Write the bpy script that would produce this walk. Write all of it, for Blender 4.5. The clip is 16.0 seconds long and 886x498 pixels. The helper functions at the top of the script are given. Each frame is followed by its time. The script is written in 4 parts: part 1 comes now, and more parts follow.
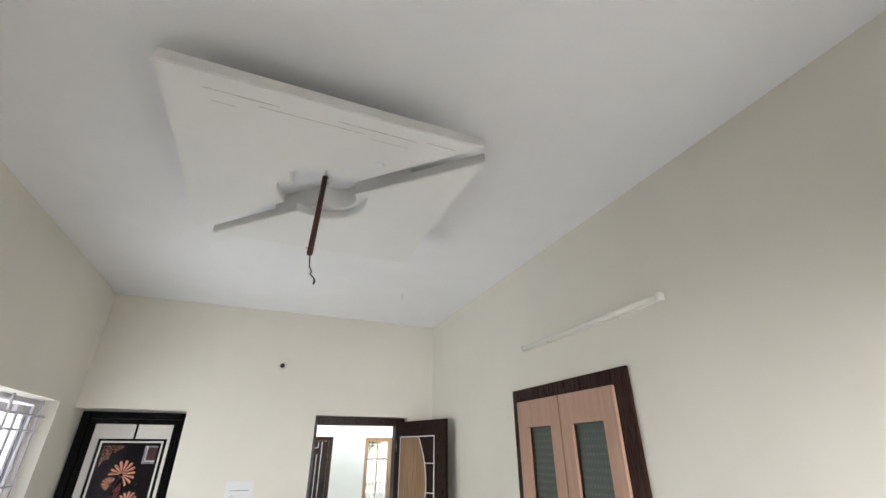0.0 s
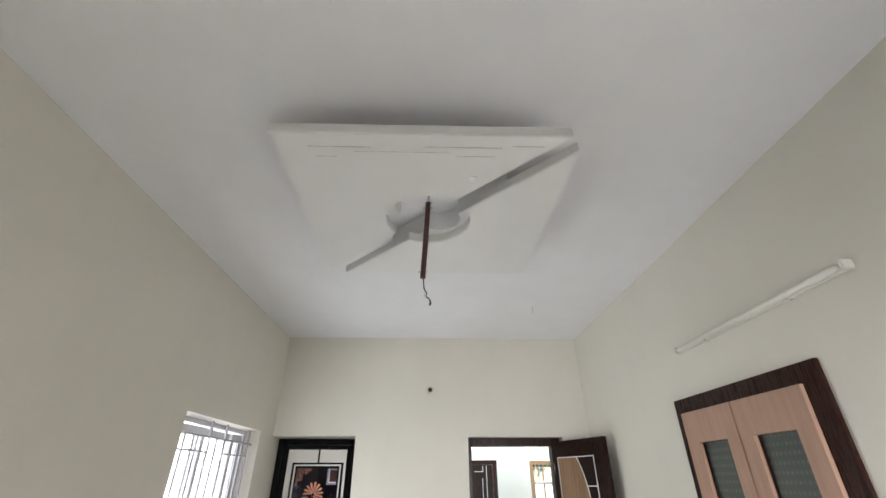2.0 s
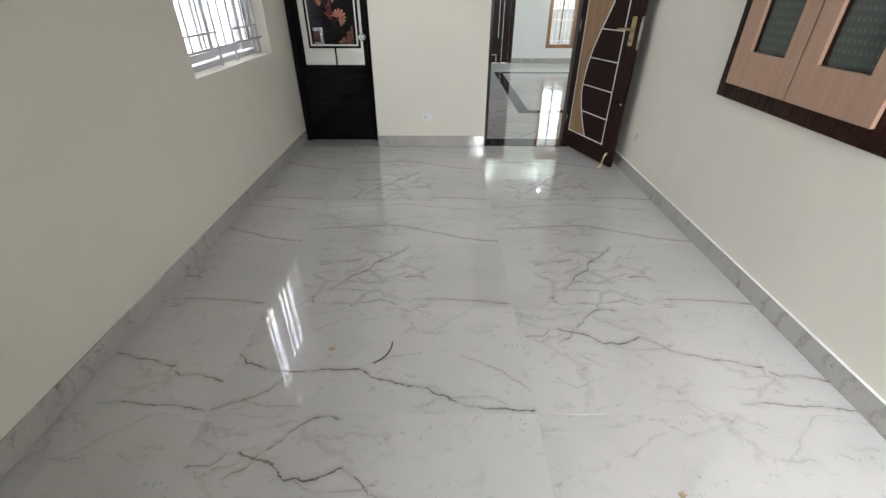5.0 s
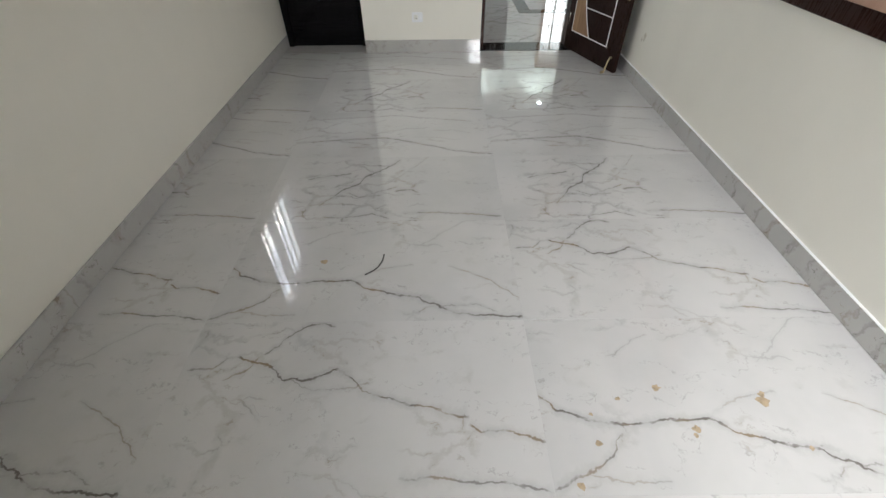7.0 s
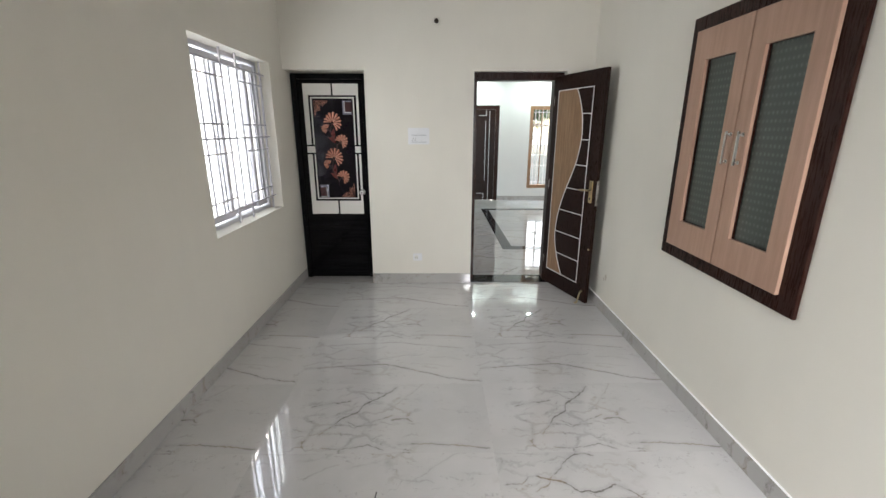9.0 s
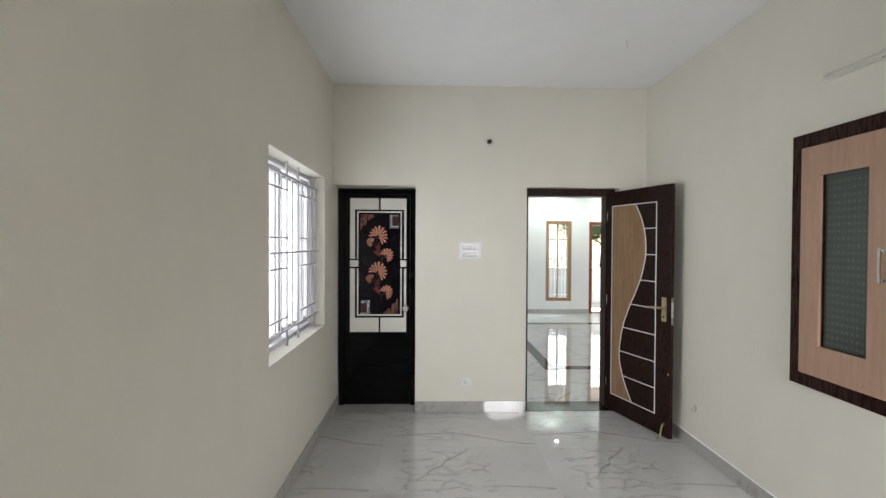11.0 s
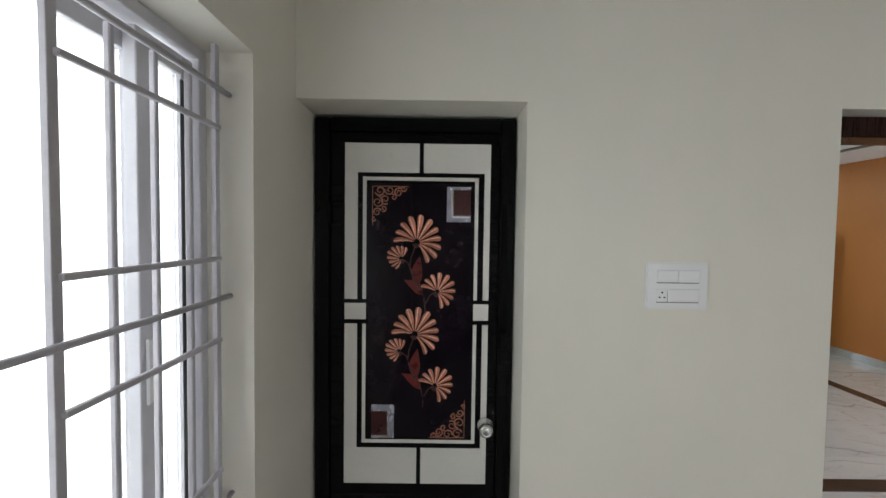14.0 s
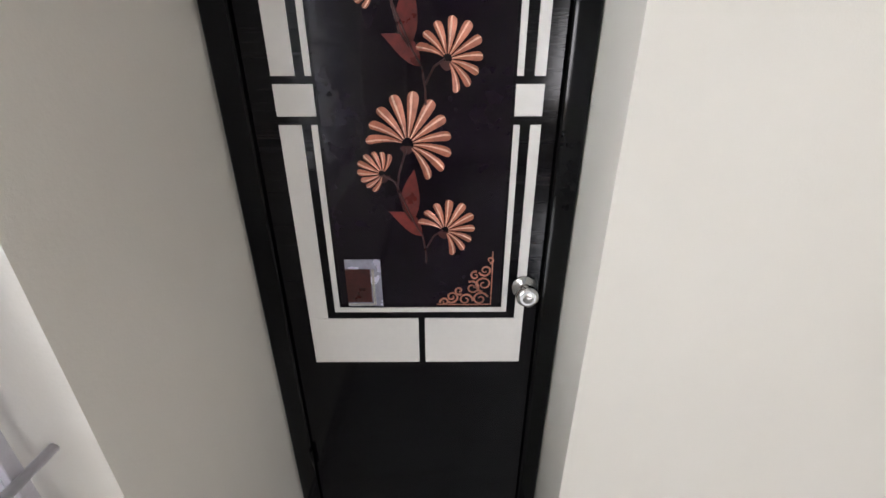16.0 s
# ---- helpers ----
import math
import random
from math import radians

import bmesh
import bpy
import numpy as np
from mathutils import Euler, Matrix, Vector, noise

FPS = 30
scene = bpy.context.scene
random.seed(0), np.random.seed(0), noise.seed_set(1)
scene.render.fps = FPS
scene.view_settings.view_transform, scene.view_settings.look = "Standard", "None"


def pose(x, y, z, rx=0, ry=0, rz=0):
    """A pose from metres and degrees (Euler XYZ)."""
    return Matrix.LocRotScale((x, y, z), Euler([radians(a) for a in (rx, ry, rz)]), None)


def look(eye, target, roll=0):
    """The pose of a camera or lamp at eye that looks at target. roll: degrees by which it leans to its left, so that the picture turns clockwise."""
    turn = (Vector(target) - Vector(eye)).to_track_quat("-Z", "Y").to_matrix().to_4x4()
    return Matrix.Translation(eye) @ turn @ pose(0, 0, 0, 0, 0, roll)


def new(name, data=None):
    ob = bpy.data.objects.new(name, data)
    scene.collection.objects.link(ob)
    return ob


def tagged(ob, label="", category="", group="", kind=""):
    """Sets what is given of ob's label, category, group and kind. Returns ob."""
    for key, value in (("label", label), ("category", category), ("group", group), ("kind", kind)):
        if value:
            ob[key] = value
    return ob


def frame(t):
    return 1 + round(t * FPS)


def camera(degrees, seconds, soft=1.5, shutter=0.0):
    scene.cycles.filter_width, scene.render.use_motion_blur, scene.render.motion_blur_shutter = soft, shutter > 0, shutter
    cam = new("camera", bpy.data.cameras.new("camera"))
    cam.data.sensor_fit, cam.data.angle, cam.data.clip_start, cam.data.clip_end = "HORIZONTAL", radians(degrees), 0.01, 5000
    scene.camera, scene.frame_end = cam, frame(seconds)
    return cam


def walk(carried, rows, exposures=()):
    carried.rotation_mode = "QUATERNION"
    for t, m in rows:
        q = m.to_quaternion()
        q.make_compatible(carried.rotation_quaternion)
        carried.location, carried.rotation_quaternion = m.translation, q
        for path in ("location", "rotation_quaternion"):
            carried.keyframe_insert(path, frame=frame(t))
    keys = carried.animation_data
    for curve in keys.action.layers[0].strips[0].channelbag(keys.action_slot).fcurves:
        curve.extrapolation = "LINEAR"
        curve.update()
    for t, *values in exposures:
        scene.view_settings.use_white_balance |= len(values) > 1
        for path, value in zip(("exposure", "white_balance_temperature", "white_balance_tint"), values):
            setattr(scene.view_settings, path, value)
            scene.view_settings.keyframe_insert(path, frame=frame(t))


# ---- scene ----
cam = camera(93.5, 16.0)
PATH = [
    (0, (0.234, 0.16, 1.798), (0.913, 1.823, 2.676), -0.1),
    (0.5, (0.275, 0.192, 1.802), (0.802, 1.848, 2.791), -0.0),
    (1, (0.318, 0.184, 1.791), (0.672, 1.858, 2.827), -0.1),
    (1.5, (0.346, 0.173, 1.778), (0.536, 1.88, 2.803), -0.1),
    (2, (0.362, 0.168, 1.773), (0.408, 1.92, 2.737), -0.1),
    (2.5, (0.355, 0.197, 1.748), (0.338, 2.035, 2.537), -0.0),
    (3, (0.331, 0.23, 1.69), (0.31, 2.187, 2.098), -0.1),
    (3.5, (0.309, 0.264, 1.595), (0.292, 2.264, 1.558), -0.0),
    (4, (0.313, 0.301, 1.504), (0.299, 2.249, 1.051), -0.1),
    (4.5, (0.302, 0.332, 1.404), (0.297, 2.163, 0.599), 0.1),
    (5, (0.303, 0.35, 1.312), (0.302, 2.048, 0.255), 0.1),
    (5.2, (0.301, 0.352, 1.283), (0.304, 2.002, 0.152), 0.1),
    (7.3, (0.344, 0.345, 1.27), (0.346, 1.811, -0.091), -0.6),
    (7.5, (0.34, 0.337, 1.275), (0.348, 1.821, -0.066), -0.4),
    (8, (0.347, 0.28, 1.385), (0.365, 1.876, 0.179), -0.1),
    (8.5, (0.365, 0.211, 1.494), (0.384, 2.007, 0.613), -0.0),
    (9, (0.364, 0.173, 1.572), (0.385, 2.096, 1.024), 0.1),
    (9.2, (0.37, 0.175, 1.599), (0.39, 2.129, 1.173), 0.0),
    (11.3, (-0.263, 0.658, 1.579), (-0.205, 2.657, 1.553), 0.3),
    (11.5, (-0.294, 0.786, 1.604), (-0.245, 2.785, 1.559), 0.5),
    (12, (-0.421, 1.215, 1.613), (-0.387, 3.215, 1.566), 0.3),
    (12.5, (-0.557, 1.661, 1.609), (-0.534, 3.66, 1.559), 0.4),
    (13, (-0.599, 2.115, 1.616), (-0.561, 4.113, 1.557), 0.5),
    (13.5, (-0.575, 2.579, 1.664), (-0.553, 4.578, 1.593), 0.6),
    (14, (-0.614, 2.999, 1.684), (-0.605, 4.997, 1.602), 0.8),
    (14.5, (-0.61, 3.365, 1.681), (-0.598, 5.36, 1.539), 0.7),
    (15, (-0.624, 3.584, 1.631), (-0.6, 5.56, 1.322), 0.6),
    (15.5, (-0.637, 3.656, 1.546), (-0.612, 5.569, 0.962), 0.3),
    (16, (-0.642, 3.676, 1.463), (-0.630, 5.490, 0.62), 0.0),
]
EXPOSURE = [
    (0.0, 2.42, 6600, 11), (2.0, 2.32, 6600, 11.5), (3.5, 2.06, 6600, 13), (5.0, 2.08, 6550, 10), (7.5, 2.0, 6550, 9.5), (9.0, 2.08, 6600, 11.5),
    (11.5, 2.06, 6600, 10), (12.0, 1.98, 6600, 10), (13.0, 1.92, 6600, 13), (13.5, 1.72, 6550, 11), (14.0, 1.54, 6550, 9), (14.5, 1.93, 6550, 8.5),
    (15.0, 2.45, 6500, 11), (15.5, 2.44, 6450, 13), (16.0, 2.48, 6500, 16),
]
walk(cam, [(t, look(eye, target, roll)) for t, eye, target, roll in PATH], EXPOSURE)

# ---- world and lights ----
world = bpy.data.worlds.new("sky")
scene.world = world
world.use_nodes = True
wn = world.node_tree
sky = wn.nodes.new("ShaderNodeTexSky")
sky.sky_type, sky.sun_disc = "NISHITA", False
sky.sun_elevation, sky.sun_rotation = radians(41), radians(17)
sky.air_density, sky.dust_density = 1.0, 3.0
wn.links.new(sky.outputs[0], wn.nodes["Background"].inputs[0])
wn.nodes["Background"].inputs[1].default_value = 0.15
sun = new("sun", bpy.data.lights.new("sun", "SUN"))
sun.data.energy, sun.data.angle, sun.data.color = 3.2, radians(0.6), (1.0, 0.95, 0.86)
sun.matrix_world = look((2.2, 7.2, 6.6), (0, 0, 0))


def window_light(name, where, towards, width, height, watts, colour):
    data = bpy.data.lights.new(name, "AREA")
    data.shape, data.size, data.size_y, data.energy, data.color = "RECTANGLE", width, height, watts, colour
    lamp = new(name, data)
    lamp.matrix_world = look(where, towards)
    return lamp


# ---- plan, metres ----
XL, XR, YB, YF, ZC, TH = -1.095, 1.835, -0.75, 4.385, 3.04, 0.23
Y2, Y3, X2L, X2R, Z2 = YF + TH, 9.85, -1.4, 5.1, 2.73
DAY = (0.96, 0.98, 1.0)
window_light("daylight_side_window", (XL - TH - 0.03, 3.461, 1.504), (XL + 1, 3.461, 1.504), 1.30, 1.34, 5.6, (0.87, 0.95, 1.0))
# lamp for light from behind; its window is assumed, never in view
window_light("assumed_back_light", (1.35, YB - 0.03, 1.45), (1.62, YB + 2.0, 0.35), 0.8, 1.35, 10.2, DAY).data.spread = radians(110)
# fill lamp in an added, unseen opening; it brightens the hall floor
window_light("added_hall_fill", (3.6, YF - 0.03, 1.5), (3.6, 6.5, -0.3), 2.1, 1.15, 17.5, (0.88, 0.94, 1.0))
for lx in (1.2, 2.55, 3.9):
    window_light("hall_downlight_glow", (lx, 9.45, Z2 - 0.015), (lx, 9.45, 0), 0.06, 0.06, 3.5, (0.82, 1.0, 0.96))

# ---- materials ----
def nodes_of(name):
    m = bpy.data.materials.new(name)
    m.use_nodes = True
    t = m.node_tree
    return m, t, t.nodes["Principled BSDF"]


def add(t, kind, **values):
    n = t.nodes.new(kind)
    for key, value in values.items():
        if key in n.inputs:
            n.inputs[key].default_value = value
    return n


def maths(t, op, a, b=None, c=None):
    n = t.nodes.new("ShaderNodeMath")
    n.operation = op
    for i, v in enumerate((a, b, c)):
        if v is None:
            continue
        if isinstance(v, (int, float)):
            n.inputs[i].default_value = v
        else:
            t.links.new(v, n.inputs[i])
    return n.outputs[0]


def mixed(t, fac, a, b):
    n = t.nodes.new("ShaderNodeMix")
    n.data_type = "RGBA"
    for i, v in ((0, fac), (6, a), (7, b)):
        if isinstance(v, (int, float)):
            n.inputs[i].default_value = v
        elif isinstance(v, tuple):
            n.inputs[i].default_value = (*v, 1) if len(v) == 3 else v
        else:
            t.links.new(v, n.inputs[i])
    return n.outputs[2]


def ranged(t, v, a, b, c=0.0, d=1.0):
    n = t.nodes.new("ShaderNodeMapRange")
    n.interpolation_type = "SMOOTHSTEP"
    t.links.new(v, n.inputs[0])
    for i, x in enumerate((a, b, c, d)):
        n.inputs[i + 1].default_value = x
    return n.outputs[0]


def noised(t, co, scale, detail=3.0, rough=0.5, stretch=None):
    if stretch:
        mp = t.nodes.new("ShaderNodeMapping")
        mp.inputs["Scale"].default_value = stretch
        t.links.new(co, mp.inputs[0])
        co = mp.outputs[0]
    n = add(t, "ShaderNodeTexNoise", Scale=scale, Detail=detail, Roughness=rough)
    t.links.new(co, n.inputs["Vector"])
    return n.outputs[0]


def bumped(t, b, height, strength, distance):
    n = add(t, "ShaderNodeBump", Strength=strength, Distance=distance)
    t.links.new(height, n.inputs["Height"])
    t.links.new(n.outputs[0], b.inputs["Normal"])


def plain(name, colour, rough=0.5, metal=0.0, vary=0.06, big=2.0, fine=60.0, bump=0.0, stretch=None, coat=0.0, gloss=0.5):
    """A surface with cloudy and fine variation of its colour and gloss, and a fine relief."""
    m, t, b = nodes_of(name)
    co = t.nodes.new("ShaderNodeTexCoord").outputs["Object"]
    n1, n2 = noised(t, co, big, 4.0, 0.6, stretch), noised(t, co, fine, 2.0, 0.6, stretch)
    f = maths(t, "ADD", maths(t, "MULTIPLY", n1, 0.65), maths(t, "MULTIPLY", n2, 0.35))
    f = ranged(t, f, 0.3, 0.7)
    lo, hi = tuple(c * (1 - vary) for c in colour), tuple(min(1, c * (1 + vary)) for c in colour)
    t.links.new(mixed(t, f, lo, hi), b.inputs["Base Color"])
    t.links.new(ranged(t, n1, 0.3, 0.7, rough * 0.88, min(1, rough * 1.12)), b.inputs["Roughness"])
    b.inputs["Metallic"].default_value, b.inputs["Coat Weight"].default_value = metal, coat
    b.inputs["Coat Roughness"].default_value = 0.08
    b.inputs["Specular IOR Level"].default_value = gloss
    if bump:
        bumped(t, b, n2, 0.5, bump)
    return m


def wall_paint(name, colour):
    m, t, b = nodes_of(name)
    co = t.nodes.new("ShaderNodeTexCoord").outputs["Object"]
    smear, roll = noised(t, co, 0.9, 5.0, 0.6), noised(t, co, 140, 3.0, 0.7)
    wave = noised(t, co, 5, 3.0, 0.5, (1, 1, 0.4))
    f = maths(t, "ADD", maths(t, "MULTIPLY", smear, 0.7), maths(t, "MULTIPLY", wave, 0.3))
    t.links.new(mixed(t, ranged(t, f, 0.3, 0.7), tuple(c * 0.965 for c in colour), tuple(min(1, c * 1.02) for c in colour)), b.inputs["Base Color"])
    t.links.new(ranged(t, smear, 0.3, 0.7, 0.42, 0.6), b.inputs["Roughness"])
    b.inputs["Specular IOR Level"].default_value = 0.35
    bumped(t, b, maths(t, "ADD", roll, maths(t, "MULTIPLY", wave, 1.5)), 0.35, 0.0012)
    return m


def veined(name, base, veins, vein_colour, seed, fine=0.55, rough=0.012, size=(1.2, 0.6), cracks=0.5, zone=None):
    """Polished stone, as a slab of that size from its corner: long veins, each a line of (x, y), hair cracks and clouds."""
    m, t, b = nodes_of(name)
    co = t.nodes.new("ShaderNodeTexCoord").outputs["Object"]
    mp = t.nodes.new("ShaderNodeMapping")
    mp.inputs["Location"].default_value = (seed * 3.1, seed * 1.7, seed)
    t.links.new(co, mp.inputs[0])

    def shaken(source, scale, amount):
        warp = add(t, "ShaderNodeTexNoise", Scale=scale, Detail=4.0, Roughness=0.65)
        t.links.new(mp.outputs[0], warp.inputs["Vector"])
        off = t.nodes.new("ShaderNodeVectorMath")
        off.operation = "MULTIPLY_ADD"
        t.links.new(warp.outputs["Color"], off.inputs[0])
        off.inputs[1].default_value, off.inputs[2].default_value = (amount, amount, 0), (-amount / 2, -amount / 2, 0)
        out = t.nodes.new("ShaderNodeVectorMath")
        t.links.new(source, out.inputs[0])
        t.links.new(off.outputs[0], out.inputs[1])
        return out.outputs[0]
    wco = shaken(shaken(co, 7.0, 0.05), 34.0, 0.022)
    sep = t.nodes.new("ShaderNodeSeparateXYZ")
    t.links.new(wco, sep.inputs[0])
    rag = noised(t, mp.outputs[0], 30, 4.0, 0.7)
    broken = ranged(t, noised(t, mp.outputs[0], 12, 3.0, 0.6), 0.34, 0.54, 0.30, 1.0)
    total = None
    for line, width, depth in veins:
        ramp = t.nodes.new("ShaderNodeValToRGB")
        ramp.color_ramp.interpolation = "LINEAR"
        el = ramp.color_ramp.elements
        while len(el) < len(line):
            el.new(0.5)
        for e, (x, y) in zip(el, line):
            e.position, v = x / size[0], y / size[1]
            e.color = (v, v, v, 1)
        t.links.new(maths(t, "DIVIDE", sep.outputs[0], size[0]), ramp.inputs[0])
        d = maths(t, "ABSOLUTE", maths(t, "SUBTRACT", sep.outputs[1], maths(t, "MULTIPLY", ramp.outputs[0], size[1])))
        d = maths(t, "DIVIDE", d, maths(t, "MULTIPLY_ADD", rag, 2.4, -0.2))
        core, halo = ranged(t, d, width * 0.25, width, depth, 0.0), ranged(t, d, 0.0, width * 5, depth * 0.2, 0.0)
        ends = maths(t, "MULTIPLY", ranged(t, sep.outputs[0], line[0][0] - 0.012, line[0][0] + 0.012), ranged(t, sep.outputs[0], line[-1][0] - 0.012, line[-1][0] + 0.012, 1.0, 0.0))
        one = maths(t, "MULTIPLY", maths(t, "MAXIMUM", maths(t, "MULTIPLY", core, broken), halo), ends)
        total = one if total is None else maths(t, "MAXIMUM", total, one)
    # hair cracks: the edges of stretched cells, broken up and kept to patches
    streak = t.nodes.new("ShaderNodeMapping")
    streak.inputs["Rotation"].default_value, streak.inputs["Scale"].default_value = (0, 0, radians(-35)), (0.62, 1.5, 1)
    t.links.new(shaken(co, 9.0, 0.16), streak.inputs[0])
    cells = t.nodes.new("ShaderNodeTexVoronoi")
    cells.feature, cells.voronoi_dimensions = "DISTANCE_TO_EDGE", "2D"
    cells.inputs["Scale"].default_value = 6.5
    t.links.new(streak.outputs[0], cells.inputs["Vector"])
    patch = ranged(t, noised(t, mp.outputs[0], 3.0, 3.0, 0.6), 0.50, 0.60)
    if zone:
        own = t.nodes.new("ShaderNodeSeparateXYZ")
        t.links.new(co, own.inputs[0])
        for k, (lo, hi) in enumerate(zone):
            for e0, e1 in ((lo, lo + 0.1), (hi, hi - 0.1)):
                patch = maths(t, "MULTIPLY", patch if (k, e0) != (0, zone[0][0]) else ranged(t, noised(t, mp.outputs[0], 5.0, 3.0, 0.6), 0.40, 0.52), ranged(t, own.outputs[k], e0, e1) if e1 > e0 else ranged(t, own.outputs[k], e1, e0, 1.0, 0.0))
    gaps = ranged(t, noised(t, mp.outputs[0], 17, 3.0, 0.65), 0.47, 0.60)
    edge = maths(t, "DIVIDE", cells.outputs["Distance"], maths(t, "MULTIPLY_ADD", rag, 2.6, -0.3))
    net = maths(t, "MULTIPLY", maths(t, "MULTIPLY", ranged(t, edge, 0.006, 0.03, cracks, 0.0), gaps), patch)
    mist = maths(t, "MULTIPLY", ranged(t, cells.outputs["Distance"], 0.0, 0.13, cracks * 0.42, 0.0), patch)
    thin = maths(t, "ABSOLUTE", maths(t, "SUBTRACT", noised(t, streak.outputs[0], 2.0 + seed % 1, 5.0, 0.6), 0.5))
    thin = maths(t, "MULTIPLY", ranged(t, thin, 0.0, 0.008, fine * 0.6, 0.0), ranged(t, rag, 0.46, 0.60))
    for one in (net, mist, thin):
        total = one if total is None else maths(t, "MAXIMUM", total, one)
    cloud = ranged(t, noised(t, mp.outputs[0], 1.6, 5.0, 0.6), 0.35, 0.72)
    ground = mixed(t, cloud, base, tuple(c * 0.88 for c in base))
    gold = ranged(t, noised(t, mp.outputs[0], 6.0, 2.0, 0.5), 0.50, 0.62)
    t.links.new(mixed(t, total, ground, mixed(t, gold, vein_colour, (0.23, 0.17, 0.11))), b.inputs["Base Color"])
    t.links.new(ranged(t, cloud, 0, 1, rough, rough * 1.6), b.inputs["Roughness"])
    b.inputs["IOR"].default_value, b.inputs["Specular IOR Level"].default_value = 1.85, 0.58
    return m


def wood(name, dark, light, scale=1.0, rough=0.35, axis=(9, 9, 0.7), coat=0.2, gloss=0.5, relief=0.0006):
    m, t, b = nodes_of(name)
    co = t.nodes.new("ShaderNodeTexCoord").outputs["Object"]
    g1, g2 = noised(t, co, 3.0 * scale, 6.0, 0.65, axis), noised(t, co, 14.0 * scale, 3.0, 0.6, axis)
    f = maths(t, "ADD", maths(t, "MULTIPLY", g1, 0.7), maths(t, "MULTIPLY", g2, 0.3))
    t.links.new(mixed(t, ranged(t, f, 0.35, 0.66), dark, light), b.inputs["Base Color"])
    t.links.new(ranged(t, g2, 0.3, 0.7, rough * 0.85, rough * 1.2), b.inputs["Roughness"])
    b.inputs["Coat Weight"].default_value, b.inputs["Specular IOR Level"].default_value = coat, gloss
    if relief:
        bumped(t, b, g2, 0.25, relief)
    return m


def glass(name, colour=(1, 1, 1), rough=0.0):
    m, t, b = nodes_of(name)
    b.inputs["Base Color"].default_value = (*colour, 1)
    b.inputs["Transmission Weight"].default_value, b.inputs["Roughness"].default_value, b.inputs["IOR"].default_value = 1.0, rough, 1.45
    return m


WALL = wall_paint("cream_wall_paint", (0.761, 0.729, 0.655))
WHITE_WALL = wall_paint("white_wall_paint", (0.83, 0.83, 0.81))
ORANGE_WALL = wall_paint("orange_wall_paint", (0.47, 0.175, 0.045))
CEILING = wall_paint("white_ceiling_paint", (0.89, 0.895, 0.92))
PLASTER = wall_paint("white_gypsum_board", (0.86, 0.86, 0.855))
OUTSIDE = wall_paint("exterior_wall_paint", (0.80, 0.79, 0.74))
VEIN = (0.135, 0.12, 0.108)
MARBLE_BASE = (0.55, 0.54, 0.53)


def streaks(seed, count, x0, x1, y0, y1, rise, depth):
    """Short ragged veins, most of them climbing the same way across the slab."""
    rnd, out = random.Random(seed), []
    for k in range(count):
        x, y = rnd.uniform(x0, x1), rnd.uniform(y0, y1)
        length, slope = rnd.uniform(0.08, 0.34), rise * rnd.uniform(0.4, 1.5) * (1 if rnd.random() < 0.8 else -0.4)
        line = [(x, y)]
        for j in range(4):
            x, y = x + length / 4, y + length / 4 * slope + rnd.gauss(0, 0.012)
            line.append((min(x, 1.2), min(max(y, 0.0), 0.6)))
        out.append((line, rnd.uniform(0.0022, 0.0062), depth * rnd.uniform(0.45, 1.0)))
    return out


MARBLE_P = veined("veined_marble_p", MARBLE_BASE, [
    ([(0, 0.293), (0.017, 0.281), (0.05, 0.24), (0.112, 0.222), (0.27, 0.191), (0.364, 0.206), (0.516, 0.213), (0.565, 0.184), (0.605, 0.158), (0.801, 0.118), (0.884, 0.078), (0.953, 0.04), (1.044, 0.019), (1.2, 0.012)], 0.0062, 0.95),
    ([(0.0, 0.012), (0.04, 0.033), (0.141, 0.068), (0.205, 0.115), (0.23, 0.175)], 0.0055, 0.75),
    ([(0.89, 0.078), (1.025, 0.077), (1.11, 0.038)], 0.004, 0.65),
    ([(0.93, 0.29), (0.998, 0.261), (1.083, 0.209), (1.2, 0.112)], 0.004, 0.6),
    ([(0.5, 0.205), (0.56, 0.24), (0.66, 0.28), (0.78, 0.30)], 0.0035, 0.35),
    ([(0.1, 0.05), (0.22, 0.03), (0.33, 0.035)], 0.004, 0.4),
    *streaks(3, 4, 0.05, 0.95, 0.3, 0.55, 0.5, 0.4)], VEIN, 1.3)
MARBLE_Q = veined("veined_marble_q", MARBLE_BASE, [
    ([(0.174, 0.453), (0.314, 0.406), (0.359, 0.356), (0.428, 0.355), (0.539, 0.397), (0.584, 0.37), (0.632, 0.317), (0.67, 0.297), (0.751, 0.282), (0.847, 0.262), (0.904, 0.237), (0.969, 0.228)], 0.0062, 0.95),
    ([(0.98, 0.2), (1.012, 0.181), (1.084, 0.184), (1.136, 0.163), (1.2, 0.15)], 0.006, 0.9),
    ([(0.272, 0.466), (0.309, 0.492), (0.356, 0.556), (0.392, 0.587), (0.446, 0.595), (0.49, 0.575)], 0.0058, 0.85),
    ([(0.36, 0.36), (0.47, 0.315), (0.62, 0.33), (0.66, 0.345)], 0.004, 0.5),
    ([(0.777, 0.053), (1.012, 0.042), (1.2, 0.012)], 0.0058, 0.75),
    ([(0.03, 0.40), (0.1, 0.41), (0.14, 0.45)], 0.006, 0.6),
    ([(0.16, 0.36), (0.22, 0.40), (0.26, 0.455)], 0.007, 0.7),
    *streaks(8, 4, 0.0, 0.9, 0.02, 0.3, -0.5, 0.4)], VEIN, 2.7)
